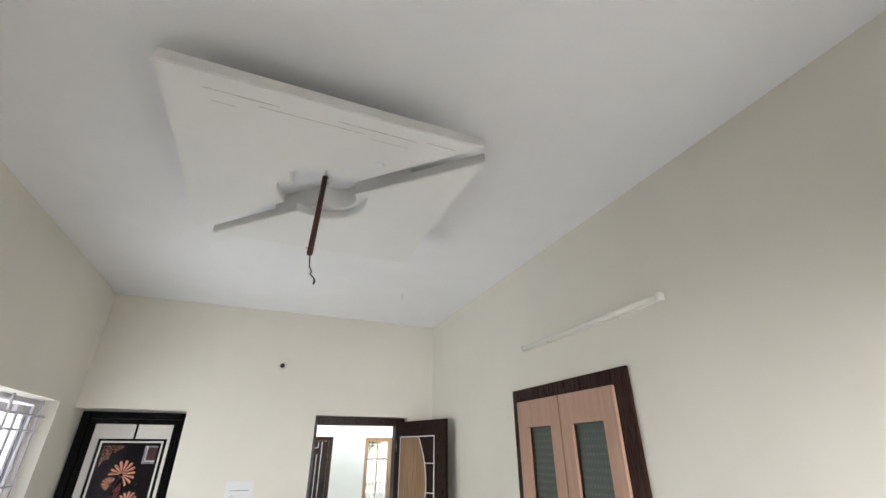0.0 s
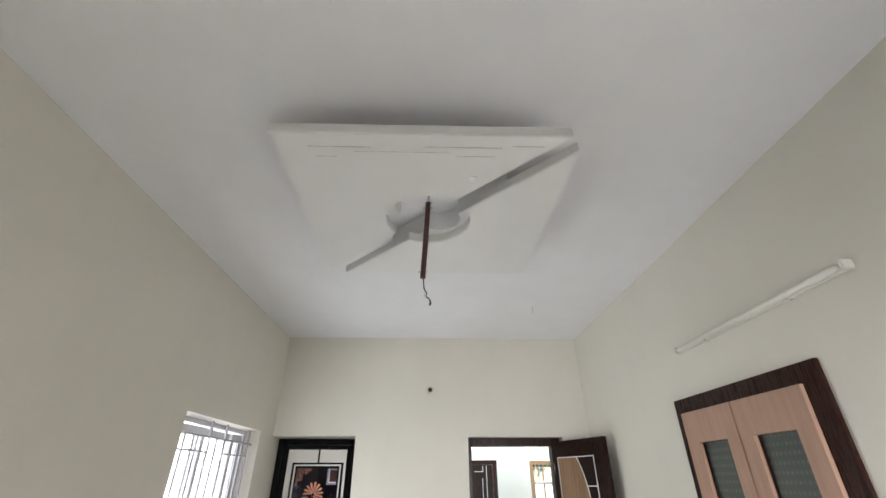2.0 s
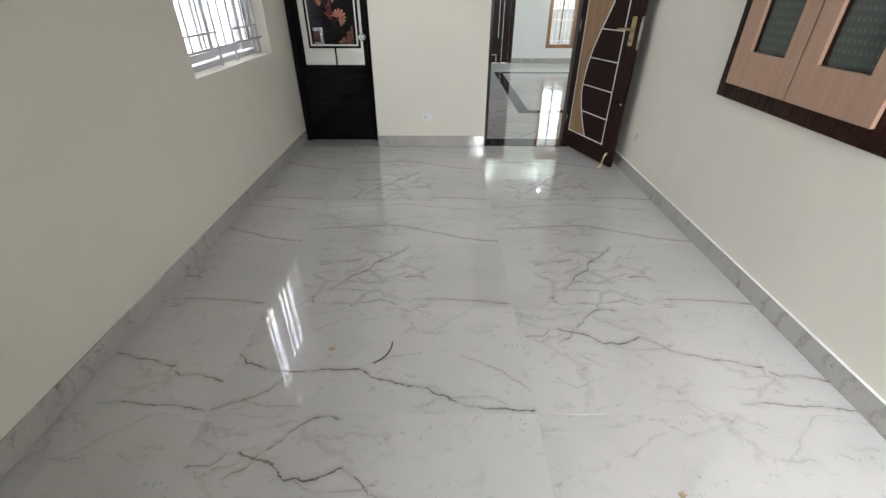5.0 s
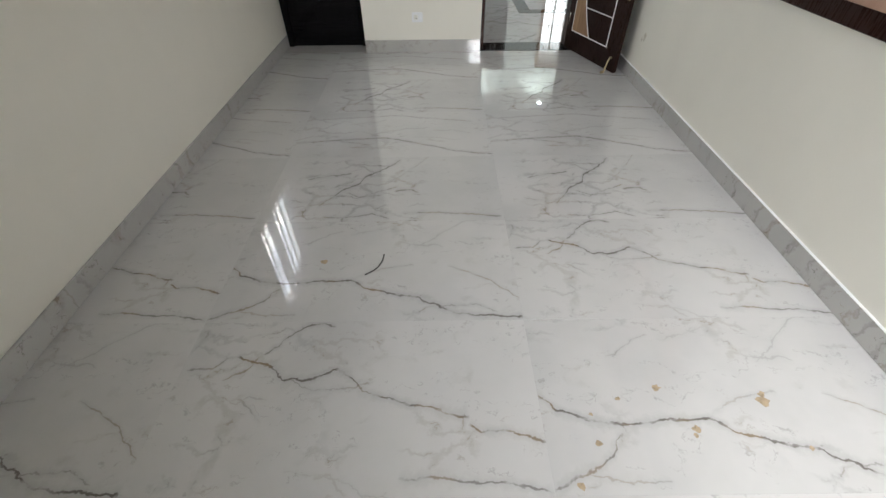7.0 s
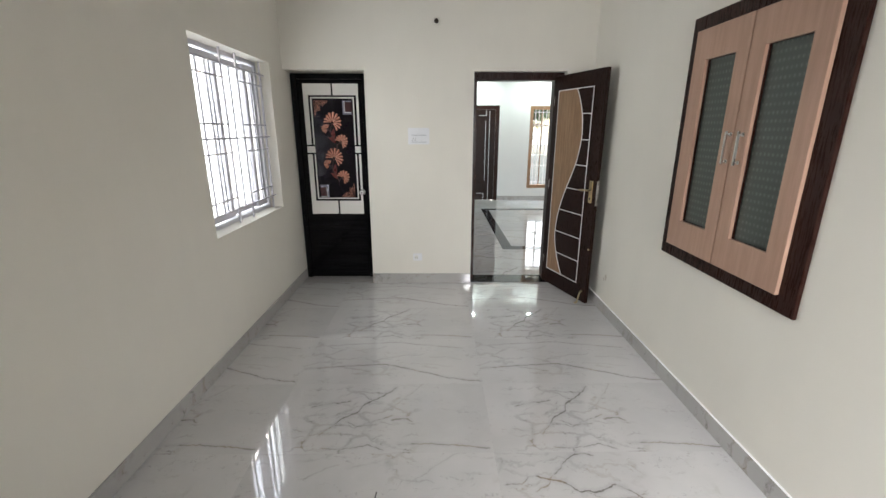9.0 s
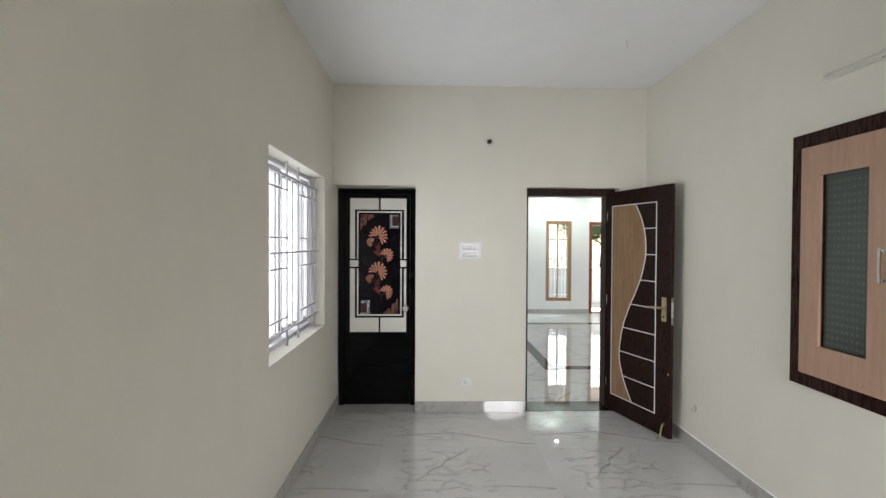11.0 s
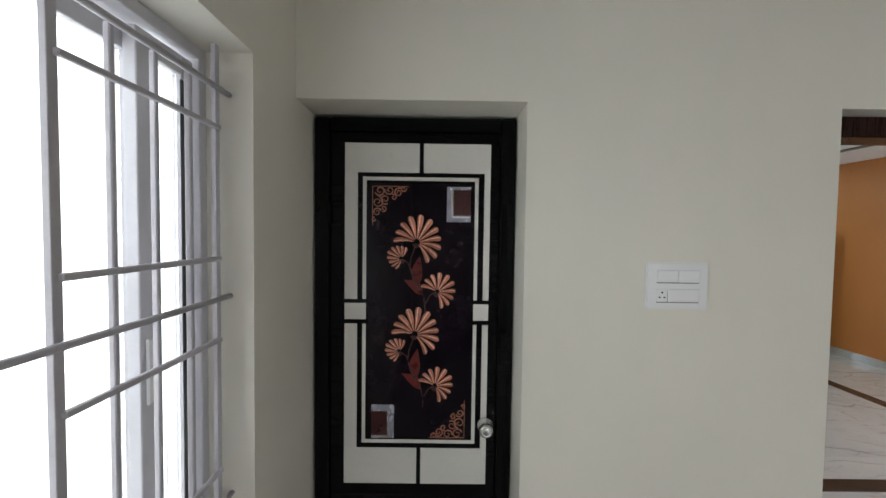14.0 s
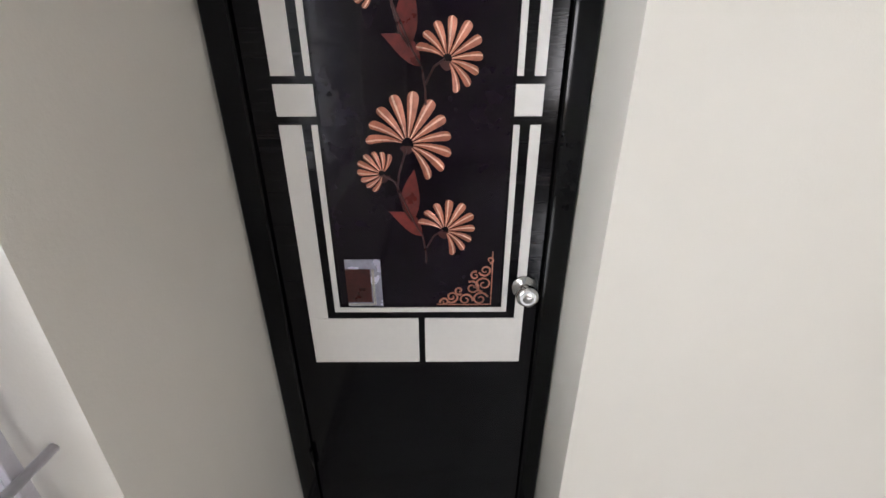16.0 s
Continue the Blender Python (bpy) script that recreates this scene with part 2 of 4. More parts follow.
MARBLE_R = veined("veined_marble_r", MARBLE_BASE, [
    ([(0.274, 0.125), (0.371, 0.262), (0.459, 0.323), (0.484, 0.39), (0.66, 0.57)], 0.0085, 0.85),
    ([(0.17, 0.365), (0.282, 0.401), (0.40, 0.42)], 0.008, 0.7),
    ([(0.31, 0.036), (0.442, 0.034), (0.556, 0.065), (0.64, 0.02)], 0.0055, 0.65),
    ([(0.40, 0.24), (0.47, 0.20), (0.58, 0.22)], 0.006, 0.6),
    ([(0.66, 0.25), (0.74, 0.27), (0.77, 0.24)], 0.009, 0.7),
    ([(0.697, 0.061), (0.84, 0.068), (0.993, 0.057), (1.18, 0.027)], 0.0055, 0.65),
    *streaks(21, 5, 0.1, 0.75, 0.06, 0.42, 0.9, 0.6)], VEIN, 4.4, fine=0.4, cracks=0.66, zone=((0.08, 0.85), (-0.1, 0.62)))
MARBLE_S = veined("veined_marble_s", MARBLE_BASE, [
    ([(0.0, 0.18), (0.24, 0.205), (0.538, 0.236), (0.769, 0.157), (0.99, 0.067), (1.2, 0.03)], 0.006, 0.75),
    ([(0.1, 0.5), (0.6, 0.55), (1.1, 0.45)], 0.005, 0.5),
    *streaks(34, 6, 0.1, 0.9, 0.1, 0.5, -0.25, 0.5)], VEIN, 6.2, cracks=0.5)
SKIRT = veined("skirting_marble", (0.46, 0.445, 0.425), [], VEIN, 8.8, fine=0.9, rough=0.08, cracks=0.8)
GRANITE = plain("black_granite", (0.018, 0.018, 0.02), 0.07, vary=0.4, big=90, fine=300)
TAN = wood("tan_laminate", (0.40, 0.245, 0.175), (0.47, 0.295, 0.215), 1.0, 0.38, (12, 12, 1.0), 0.1)
OAK = wood("oak_veneer", (0.22, 0.125, 0.065), (0.34, 0.21, 0.115), 1.0, 0.36)
WENGE = wood("dark_brown_veneer", (0.015, 0.0060, 0.0045), (0.021, 0.0090, 0.0068), 1.6, 0.3, coat=0.0, gloss=0.18, relief=0.0001)
FRAME_BROWN = wood("dark_brown_frame_paint", (0.024, 0.0078, 0.0055), (0.028, 0.0095, 0.0068), 1.2, 0.28, coat=0.0, gloss=0.18, relief=0)
TEAK = wood("varnished_teak", (0.15, 0.046, 0.018), (0.24, 0.082, 0.030), 1.0, 0.25, coat=0.5)
TEAK_PALE = wood("teak_window_wood", (0.25, 0.13, 0.06), (0.36, 0.2, 0.1), 1.0, 0.4)
BLACK = plain("black_gloss_plastic", (0.0035, 0.0035, 0.004), 0.08, vary=0.3, big=1.5, fine=40, gloss=0.16)
BLACK_GRAIN = plain("black_brushed_panel", (0.0035, 0.0032, 0.004), 0.12, vary=0.5, big=3, fine=20, stretch=(0.6, 1, 30), gloss=0.16)
PICTURE = plain("dark_plum_print", (0.006, 0.0035, 0.007), 0.07, vary=0.5, big=5, fine=30, gloss=0.25)
IVORY = plain("ivory_door_inlay", (0.70, 0.68, 0.64), 0.3, vary=0.03)
COPPER = plain("copper_petal_print", (0.40, 0.135, 0.080), 0.32, metal=0.25, vary=0.35, big=22, fine=120)
COPPER_PALE = plain("pale_petal_highlight", (0.80, 0.50, 0.37), 0.3, metal=0.15, vary=0.2, big=30, fine=120)
FILIGREE = plain("copper_scroll_print", (0.42, 0.165, 0.105), 0.35, metal=0.2, vary=0.3, big=30)
MAROON = plain("maroon_leaf_print", (0.045, 0.007, 0.006), 0.3, vary=0.4, big=14, fine=90)
CRIMSON = plain("crimson_leaf_print", (0.13, 0.013, 0.010), 0.3, vary=0.5, big=14, fine=90)
SCUFF = plain("brown_scuff", (0.58, 0.53, 0.45), 0.8, vary=0.2, big=20, fine=150)
SILVER = plain("brushed_lilac_silver", (0.42, 0.42, 0.52), 0.25, metal=0.6, vary=0.25, big=20)
STEEL = plain("brushed_steel", (0.62, 0.61, 0.59), 0.26, metal=1.0, vary=0.1, big=8, fine=200)
BRASS = plain("dull_brass", (0.44, 0.36, 0.22), 0.32, metal=1.0, vary=0.15, big=9)
SWITCH_WHITE = plain("white_switch_plastic", (0.82, 0.82, 0.83), 0.25, vary=0.02)
GREY_LINE = plain("grey_switch_gap", (0.22, 0.22, 0.23), 0.5, vary=0.1)
GRILLE_PAINT = plain("lilac_grey_grille_paint", (0.50, 0.48, 0.52), 0.4, vary=0.08, big=6, fine=90, bump=0.0004)
WINDOW_FRAME = plain("white_window_profile", (0.62, 0.61, 0.65), 0.35, vary=0.04)
DARK_SEAL = plain("dark_window_gasket", (0.05, 0.05, 0.055), 0.5, vary=0.2)
RUST = plain("maroon_painted_rod", (0.075, 0.02, 0.015), 0.5, vary=0.35, big=20, fine=120)
PUTTY = plain("grey_putty_smear", (0.62, 0.62, 0.61), 0.8, vary=0.2, big=30, fine=120)
WIRE = plain("dark_wire", (0.03, 0.028, 0.026), 0.5, vary=0.3)
TUBE = plain("frosted_tube_cover", (0.74, 0.72, 0.66), 0.5, vary=0.02)
DARK_BROWN_HOLE = plain("dark_brown_plastic", (0.035, 0.022, 0.014), 0.45, vary=0.3)
STONE_GREY = plain("porch_floor_stone", (0.5, 0.49, 0.47), 0.5, vary=0.15, big=3, fine=40)
SOIL = plain("dry_ground", (0.26, 0.21, 0.15), 0.95, vary=0.3, big=0.6, fine=12, bump=0.01)
LEAF = plain("green_leaves", (0.10, 0.16, 0.045), 0.55, vary=0.5, big=1.5, fine=9)
BARK = plain("grey_bark", (0.13, 0.10, 0.075), 0.9, vary=0.3, big=6, fine=40, bump=0.004)
METAL_GREY = plain("grey_metal_box", (0.42, 0.45, 0.48), 0.4, metal=0.3, vary=0.08)
DUST = plain("tan_dust_spot", (0.34, 0.26, 0.17), 0.8, vary=0.3, big=40, fine=200)
TRAY_EDGE = plain("dark_tray_edge", (0.12, 0.13, 0.125), 0.5, vary=0.1)
GLASS = glass("clear_window_glass")
TINTED = glass("blue_grey_window_glass", (0.58, 0.66, 0.70))
RED_PAINT = plain("faded_red_paint", (0.55, 0.08, 0.10), 0.7, vary=0.2)


def woven(name):
    """Green patterned film behind cabinet glass: a net of pale dashes on dark green."""
    m, t, b = nodes_of(name)
    co = t.nodes.new("ShaderNodeTexCoord").outputs["Object"]
    sep = t.nodes.new("ShaderNodeSeparateXYZ")
    t.links.new(co, sep.inputs[0])

    def stripes(v, step, soft, jitter):
        w = maths(t, "ADD", maths(t, "DIVIDE", v, step), jitter)
        return ranged(t, maths(t, "ABSOLUTE", maths(t, "SUBTRACT", maths(t, "FRACT", w), 0.5)), 0.5 - soft, 0.02)
    j = maths(t, "MULTIPLY", noised(t, co, 9, 2.0), 0.12)
    a, c = stripes(sep.outputs[1], 0.0245, 0.14, j), stripes(sep.outputs[2], 0.0355, 0.16, j)
    thin = stripes(sep.outputs[1], 0.0082, 0.2, j)
    f = maths(t, "ADD", maths(t, "MULTIPLY", maths(t, "MULTIPLY", a, c), 0.75), maths(t, "MULTIPLY", maths(t, "MULTIPLY", thin, c), 0.3))
    f = maths(t, "MULTIPLY", f, ranged(t, noised(t, co, 28, 3.0), 0.3, 0.7, 0.4, 1.0))
    t.links.new(mixed(t, f, (0.030, 0.048, 0.042), (0.10, 0.14, 0.12)), b.inputs["Base Color"])
    b.inputs["Roughness"].default_value, b.inputs["Coat Weight"].default_value, b.inputs["Coat Roughness"].default_value = 0.4, 0.6, 0.04
    return m


WOVEN = woven("green_woven_film")


def glow(name, colour, strength):
    m, t, b = nodes_of(name)
    b.inputs["Emission Color"].default_value, b.inputs["Emission Strength"].default_value = (*colour, 1), strength
    return m


LAMP_ON = glow("lit_downlight", (0.9, 1.0, 0.97), 8.0)


# ---- mesh helpers ----
def mesh_of(name, bm, material):
    me = bpy.data.meshes.new(name)
    bm.normal_update()
    bm.to_mesh(me)
    bm.free()
    if material:
        me.materials.append(material)
    return me


def thing(name, at, label, category, group="", rz=0, kind=""):
    e = new(name)
    e.empty_display_size = 0.05
    e.matrix_basis = pose(*at, 0, 0, rz)
    return tagged(e, label, category, group, kind)


def part(name, bm, material, parent, label="", local=False):
    """Links bm as one mesh under a thing or part; its places are the room's, or the thing's own where local."""
    ob = new(name, mesh_of(name, bm, material))
    ob.parent = parent
    if parent.type == "EMPTY" and not local:
        ob.matrix_parent_inverse = parent.matrix_basis.inverted()
    return tagged(ob, label)


def structure(name, bm, material, label, category):
    return tagged(new(name, mesh_of(name, bm, material)), label, category, kind="structure")


def box(a, b, bevel=0.0, bm=None, seg=1):
    """A box from corner a to corner b, its edges rounded."""
    one = bmesh.new()
    bmesh.ops.create_cube(one, size=1)
    a, b = Vector(a), Vector(b)
    lo, hi = Vector(map(min, a, b)), Vector(map(max, a, b))
    bmesh.ops.transform(one, matrix=Matrix.Translation((lo + hi) / 2) @ Matrix.Diagonal((*(hi - lo), 1)), verts=one.verts)
    if bevel:
        bmesh.ops.bevel(one, geom=one.edges[:], offset=min(bevel, min(hi - lo) * 0.45), segments=seg, affect="EDGES")
    if bm is None:
        return one
    me = bpy.data.meshes.new("joined")
    one.to_mesh(me)
    one.free()
    bm.from_mesh(me)
    bpy.data.meshes.remove(me)
    return bm


def lathe(profile, seg=24, m=None):
    """A turned shape round z from (radius, height) points."""
    bm = bmesh.new()
    rings = []
    for r, z in profile:
        rings.append([bm.verts.new((r * math.cos(2 * math.pi * k / seg), r * math.sin(2 * math.pi * k / seg), z)) for k in range(seg)] if r > 1e-6 else [bm.verts.new((0, 0, z))])
    for p, q in zip(rings, rings[1:]):
        for k in range(seg):
            loop = [p[k % len(p)], p[(k + 1) % len(p)], q[(k + 1) % len(q)], q[k % len(q)]]
            loop = [v for i, v in enumerate(loop) if v not in loop[:i]]
            if len(loop) > 2:
                bm.faces.new(loop).smooth = True
    bmesh.ops.recalc_face_normals(bm, faces=bm.faces)
    if m:
        bmesh.ops.transform(bm, matrix=m, verts=bm.verts)
    return bm


def tube(points, radius, seg=8, bm=None, closed=False):
    """A round bar along points; radius is one number or one for each point."""
    bm = bm or bmesh.new()
    pts = [Vector(p) for p in points]
    rad = radius if isinstance(radius, (list, tuple)) else [radius] * len(pts)
    rings, side = [], None
    for i, p in enumerate(pts):
        d = (pts[min(i + 1, len(pts) - 1)] - pts[max(i - 1, 0)]).normalized()
        side = d.orthogonal() if side is None else side - d * side.dot(d)
        side.normalize()
        up = d.cross(side)
        rings.append([bm.verts.new(p + (side * math.cos(2 * math.pi * k / seg) + up * math.sin(2 * math.pi * k / seg)) * rad[i]) for k in range(seg)])
    for a, b in zip(rings, rings[1:]):
        for k in range(seg):
            bm.faces.new((a[k], a[(k + 1) % seg], b[(k + 1) % seg], b[k])).smooth = True
    bm.faces.new(rings[0][::-1])
    bm.faces.new(rings[-1])
    return bm


def prism(outline, y0, y1, bevel=0.0):
    """An outline of (x, z) points drawn out from y0 to y1."""
    bm = bmesh.new()
    f = bm.faces.new([bm.verts.new((x, y0, z)) for x, z in outline])
    ext = bmesh.ops.extrude_face_region(bm, geom=[f])
    bmesh.ops.translate(bm, vec=(0, y1 - y0, 0), verts=[v for v in ext["geom"] if isinstance(v, bmesh.types.BMVert)])
    bmesh.ops.recalc_face_normals(bm, faces=bm.faces)
    if bevel:
        bmesh.ops.bevel(bm, geom=bm.edges[:], offset=bevel, segments=1, affect="EDGES")
    return bm


def wall_with(u0, u1, w0, w1, d0, d1, holes, place):
    """A wall of length u0..u1, height w0..w1 and depth d0..d1 with rectangular holes (u, u, w, w) right through it."""
    us = sorted({u0, u1, *[h[i] for h in holes for i in (0, 1)]})
    ws = sorted({w0, w1, *[h[i] for h in holes for i in (2, 3)]})
    bm, made = bmesh.new(), {}

    def v(u, w, d):
        key = (u, w, d)
        if key not in made:
            made[key] = bm.verts.new(place(u, w, d))
        return made[key]

    def solid(i, j):
        if not (0 <= i < len(us) - 1 and 0 <= j < len(ws) - 1):
            return False
        u, w = (us[i] + us[i + 1]) / 2, (ws[j] + ws[j + 1]) / 2
        return not any(h[0] < u < h[1] and h[2] < w < h[3] for h in holes)
    for i in range(len(us) - 1):
        for j in range(len(ws) - 1):
            if not solid(i, j):
                continue
            a, b, c, e = us[i], us[i + 1], ws[j], ws[j + 1]
            for d in (d0, d1):
                bm.faces.new((v(a, c, d), v(b, c, d), v(b, e, d), v(a, e, d)))
            for di, dj, p, q in ((-1, 0, (a, c), (a, e)), (1, 0, (b, c), (b, e)), (0, -1, (a, c), (b, c)), (0, 1, (a, e), (b, e))):
                if not solid(i + di, j + dj):
                    bm.faces.new((v(*p, d0), v(*q, d0), v(*q, d1), v(*p, d1)))
    bmesh.ops.recalc_face_normals(bm, faces=bm.faces)
    return bm


ALONG_X = lambda u, w, d: (u, d, w)
ALONG_Y = lambda u, w, d: (d, u, w)

# ---- structure of the room ----
OP = (-1.095, -0.336, 0.0, 2.115)   # opening of the black door
DW = (0.702, 1.578, 0.0, 2.108)     # opening of the brown door
WN = (2.852, 4.07, 0.88, 2.128)     # side window
BW = (0.90, 1.79, 0.6, 2.1)         # assumed window behind the walker, unseen, placed for its light
W4 = (2.5, 4.7, 0.9, 2.1)           # unseen hall window in the same wall, added to let in fill light
structure("wall_north", wall_with(X2L, X2R + TH, 0, 3.4, YF, Y2, [(XL, OP[1], -1, OP[3]), (DW[0], DW[1], -1, DW[3]), W4], ALONG_X), WALL, "cream painted wall with two door openings", "wall")
structure("wall_west", wall_with(YB - TH, YF, 0, 3.4, XL - TH, XL, [WN], ALONG_Y), WALL, "cream painted wall with a grilled window opening", "wall")
structure("wall_east", wall_with(YB - TH, YF, 0, 3.4, XR, XR + TH, [(1.76, 2.70, 0.93, 2.06)], ALONG_Y), WALL, "cream painted wall with a built-in cabinet", "wall")
structure("wall_south", wall_with(XL, XR, 0, 3.4, YB - TH, YB, [BW], ALONG_X), WALL, "cream painted wall with an assumed window opening, out of view", "wall")
structure("ceiling", box((XL, YB, ZC), (XR, YF, ZC + 0.12)), CEILING, "flat white painted ceiling", "ceiling")
structure("wall_closet", box((XL - TH, Y2 + 0.012, 0), (-0.2, Y2 + 0.12, 2.4)), WALL, "plain wall behind the black door", "wall")
structure("roof_slab", box((X2L - 0.3, YB - 0.6, 3.4), (X2R + 0.5, Y3 + 0.3, 3.55)), OUTSIDE, "plain concrete roof slab", "roof")


def marble_floor(name, x0, x1, y0, y1, label, prints, z=0.0):
    """A bed of mortar with 1.2 x 0.6 m slabs on it; slabs at the edges are cut."""
    base = structure(name, box((x0, y0, z - 0.12), (x1, y1, z - 0.012)), STONE_GREY, label, "floor")
    made = {}
    for c in range(math.floor((x0 + 0.558) / 1.2), math.ceil((x1 + 0.558) / 1.2)):
        for r in range(math.floor((y0 - 1.32) / 0.6), math.ceil((y1 - 1.32) / 0.6)):
            ox, oy = -0.558 + 1.203 * c, 1.32 + 0.6 * r
            a, b = max(0.0, x0 - ox), min(1.203, x1 - ox)
            d, e = max(0.0, y0 - oy), min(0.6, y1 - oy)
            if b - a < 0.004 or e - d < 0.004:
                continue
            mat = prints(c, r)
            key = (round(a, 4), round(b, 4), round(d, 4), round(e, 4), mat.name)
            if key not in made:
                made[key] = mesh_of("tile", box((a + 0.00006, d + 0.00006, -0.0119), (b - 0.00006, e - 0.00006, 0.0), 0.0002), mat)
            ob = new("tile", made[key])
            ob.location = (ox, oy, z)
            ob.parent = base
    return base


def room_print(c, r):
    if r >= 1 or r <= -2:
        return (MARBLE_R, MARBLE_S)[(r - 1) % 2]
    return MARBLE_P if (r + c) % 2 == 0 else MARBLE_Q


marble_floor("floor", XL, XR, YB, YF, "polished white marble tile floor with grey veins", room_print)


def skirting(name, runs):
    for a, b in runs:
        tagged(new(name, mesh_of(name, box(a, b, 0.002), SKIRT)), "polished grey-white marble skirting along the wall", "skirting", kind="structure")


skirting("baseboard", [((XL, YB, 0), (XL + 0.011, 4.56, 0.102)), ((XR - 0.011, YB, 0), (XR, YF - 0.011, 0.102)), ((OP[1], YF - 0.011, 0), (DW[0], YF, 0.102)), ((DW[1], YF - 0.011, 0), (XR, YF, 0.102)), ((XL + 0.011, YB, 0), (XR - 0.011, YB + 0.011, 0.102))])
structure("skirting_bead", box((XR - 0.013, YB + 0.011, 0.102), (XR, YF - 0.011, 0.105), 0.001), PLASTER, "thin white bead of caulk along the skirting", "trim")
structure("door_sill", box((DW[0], YF, -0.1), (DW[1], Y2, 0.004), 0.002), GRANITE, "black granite door threshold", "threshold")
structure("closet_sill", box((XL, YF, -0.1), (OP[1], Y2 + 0.012, 0.0), 0.001), SKIRT, "marble sill under the black door", "threshold")


# ---- side window: sliding sashes and an iron grille ----
def ribbon(points, width, y0, y1, bm=None):
    """A flat band of that width along (x, z) points, from y0 to y1 deep."""
    bm = bm or bmesh.new()
    pts = [Vector((x, z)) for x, z in points]
    rows = []
    for i, p in enumerate(pts):
        d = (pts[min(i + 1, len(pts) - 1)] - pts[max(i - 1, 0)]).normalized()
        n = Vector((-d.y, d.x)) * width / 2
        rows.append([bm.verts.new((q.x, y, q.y)) for q, y in ((p + n, y1), (p + n, y0), (p - n, y0), (p - n, y1))])
    for a, b in zip(rows, rows[1:]):
        for k in range(4):
            bm.faces.new((a[k], a[(k + 1) % 4], b[(k + 1) % 4], b[k]))
    bm.faces.new(rows[0])
    bm.faces.new(rows[-1][::-1])
    bmesh.ops.recalc_face_normals(bm, faces=bm.faces)
    return bm


def rim(x0, x1, y0, y1, z0, z1, w, bevel=0.002, along="y"):
    """A rectangular frame of four profiles of width w, in the plane of y (or x) and z."""
    bm = bmesh.new()
    if along == "y":
        for a, b in (((x0, y0, z0), (x1, y0 + w, z1)), ((x0, y1 - w, z0), (x1, y1, z1)), ((x0, y0 + w, z0), (x1, y1 - w, z0 + w)), ((x0, y0 + w, z1 - w), (x1, y1 - w, z1))):
            box(a, b, bevel, bm)
    else:
        for a, b in (((x0, y0, z0), (x0 + w, y1, z1)), ((x1 - w, y0, z0), (x1, y1, z1)), ((x0 + w, y0, z0), (x1 - w, y1, z0 + w)), ((x0 + w, y0, z1 - w), (x1 - w, y1, z1))):
            box(a, b, bevel, bm)
    return bm


def sliding_window(name, y0, y1, z0, z1, x):
    win = thing(name, (x, (y0 + y1) / 2, z0), "white sliding window with three sashes, partly slid open", "window", kind="structure")
    part("window_frame", rim(x - 0.08, x - 0.008, y0, y1, z0, z1, 0.03), WINDOW_FRAME, win)
    for s0, s1, dx in ((2.892, 3.405, 0.0), (3.352, 3.90, 0.032), (3.84, 4.03, 0.0)):
        sash = part("sash", rim(x - 0.045 - dx, x - 0.018 - dx, s0, s1, z0 + 0.042, z1 - 0.042, 0.045), WINDOW_FRAME, win)
        pane = part("pane", box((x - 0.034 - dx, s0 + 0.046, z0 + 0.088), (x - 0.030 - dx, s1 - 0.046, z1 - 0.088)), GLASS, sash, "clear glass pane")
        pane.visible_shadow = False
        part("gasket", box((x - 0.0175 - dx, s1 - 0.052, z0 + 0.1), (x - 0.0155 - dx, s1 - 0.040, z1 - 0.1)), DARK_SEAL, sash, "dark rubber gasket")
        part("latch", box((x - 0.018 - dx, s0 + 0.012, (z0 + z1) / 2 - 0.19), (x - 0.010 - dx, s0 + 0.034, (z0 + z1) / 2 - 0.05), 0.003), SWITCH_WHITE, sash)
    return win


sliding_window("window_1", WN[0], WN[1], WN[2], WN[3], XL - 0.11)


def grille(x, y0, y1):
    g = thing("window_grille", (x, (y0 + y1) / 2, 0.88), "pale lilac-grey painted iron bar grille in the window opening", "window grille")
    posts = (3.356, 3.595, 4.027)
    for y in (2.924, 3.032, 3.140, 3.248, 3.356, 3.468, 3.595, 3.703, 3.811, 3.919, 4.027):
        if y in posts:
            part("post", box((x - 0.006, y - 0.009, 0.88), (x + 0.006, y + 0.009, 2.128), 0.001), GRILLE_PAINT, g)
        else:
            part("vertical_bar", box((x - 0.006, y - 0.006, 0.99), (x + 0.006, y + 0.006, 2.022), 0.002), GRILLE_PAINT, g)
    for z in (0.992, 1.512, 2.022):
        part("cross_bar", tube([(x + 0.013, y0 - 0.01, z), (x + 0.013, (y0 + y1) / 2, z), (x + 0.013, y1 + 0.01, z)], 0.007), GRILLE_PAINT, g)
    for a, b in ((2.90, 3.356), (3.595, 4.027)):
        for z in (1.080, 1.410, 1.611, 1.930):
            part("short_bar", box((x + 0.005, a, z - 0.006), (x + 0.015, b, z + 0.006), 0.002), GRILLE_PAINT, g)


grille(-1.168, WN[0], WN[1])


# ---- plain unseen windows, added for their light: behind the walker, and in the hall ----
def plain_window(name, x0, x1, z0, z1, y):
    win = thing(name, ((x0 + x1) / 2, y, z0), "added white framed window with vertical bars, out of view", "window", kind="structure")
    part("window_frame", rim(x0, x1, y - 0.06, y, z0, z1, 0.045, along="x"), WINDOW_FRAME, win)
    part("mullion", box(((x0 + x1) / 2 - 0.03, y - 0.05, z0 + 0.045), ((x0 + x1) / 2 + 0.03, y - 0.01, z1 - 0.045), 0.002), WINDOW_FRAME, win)
    for k in range(9):
        xx = x0 + 0.1 + k * (x1 - x0 - 0.2) / 8
        part("bar", box((xx - 0.005, y + 0.02, z0), (xx + 0.005, y + 0.03, z1), 0.001), GRILLE_PAINT, win)


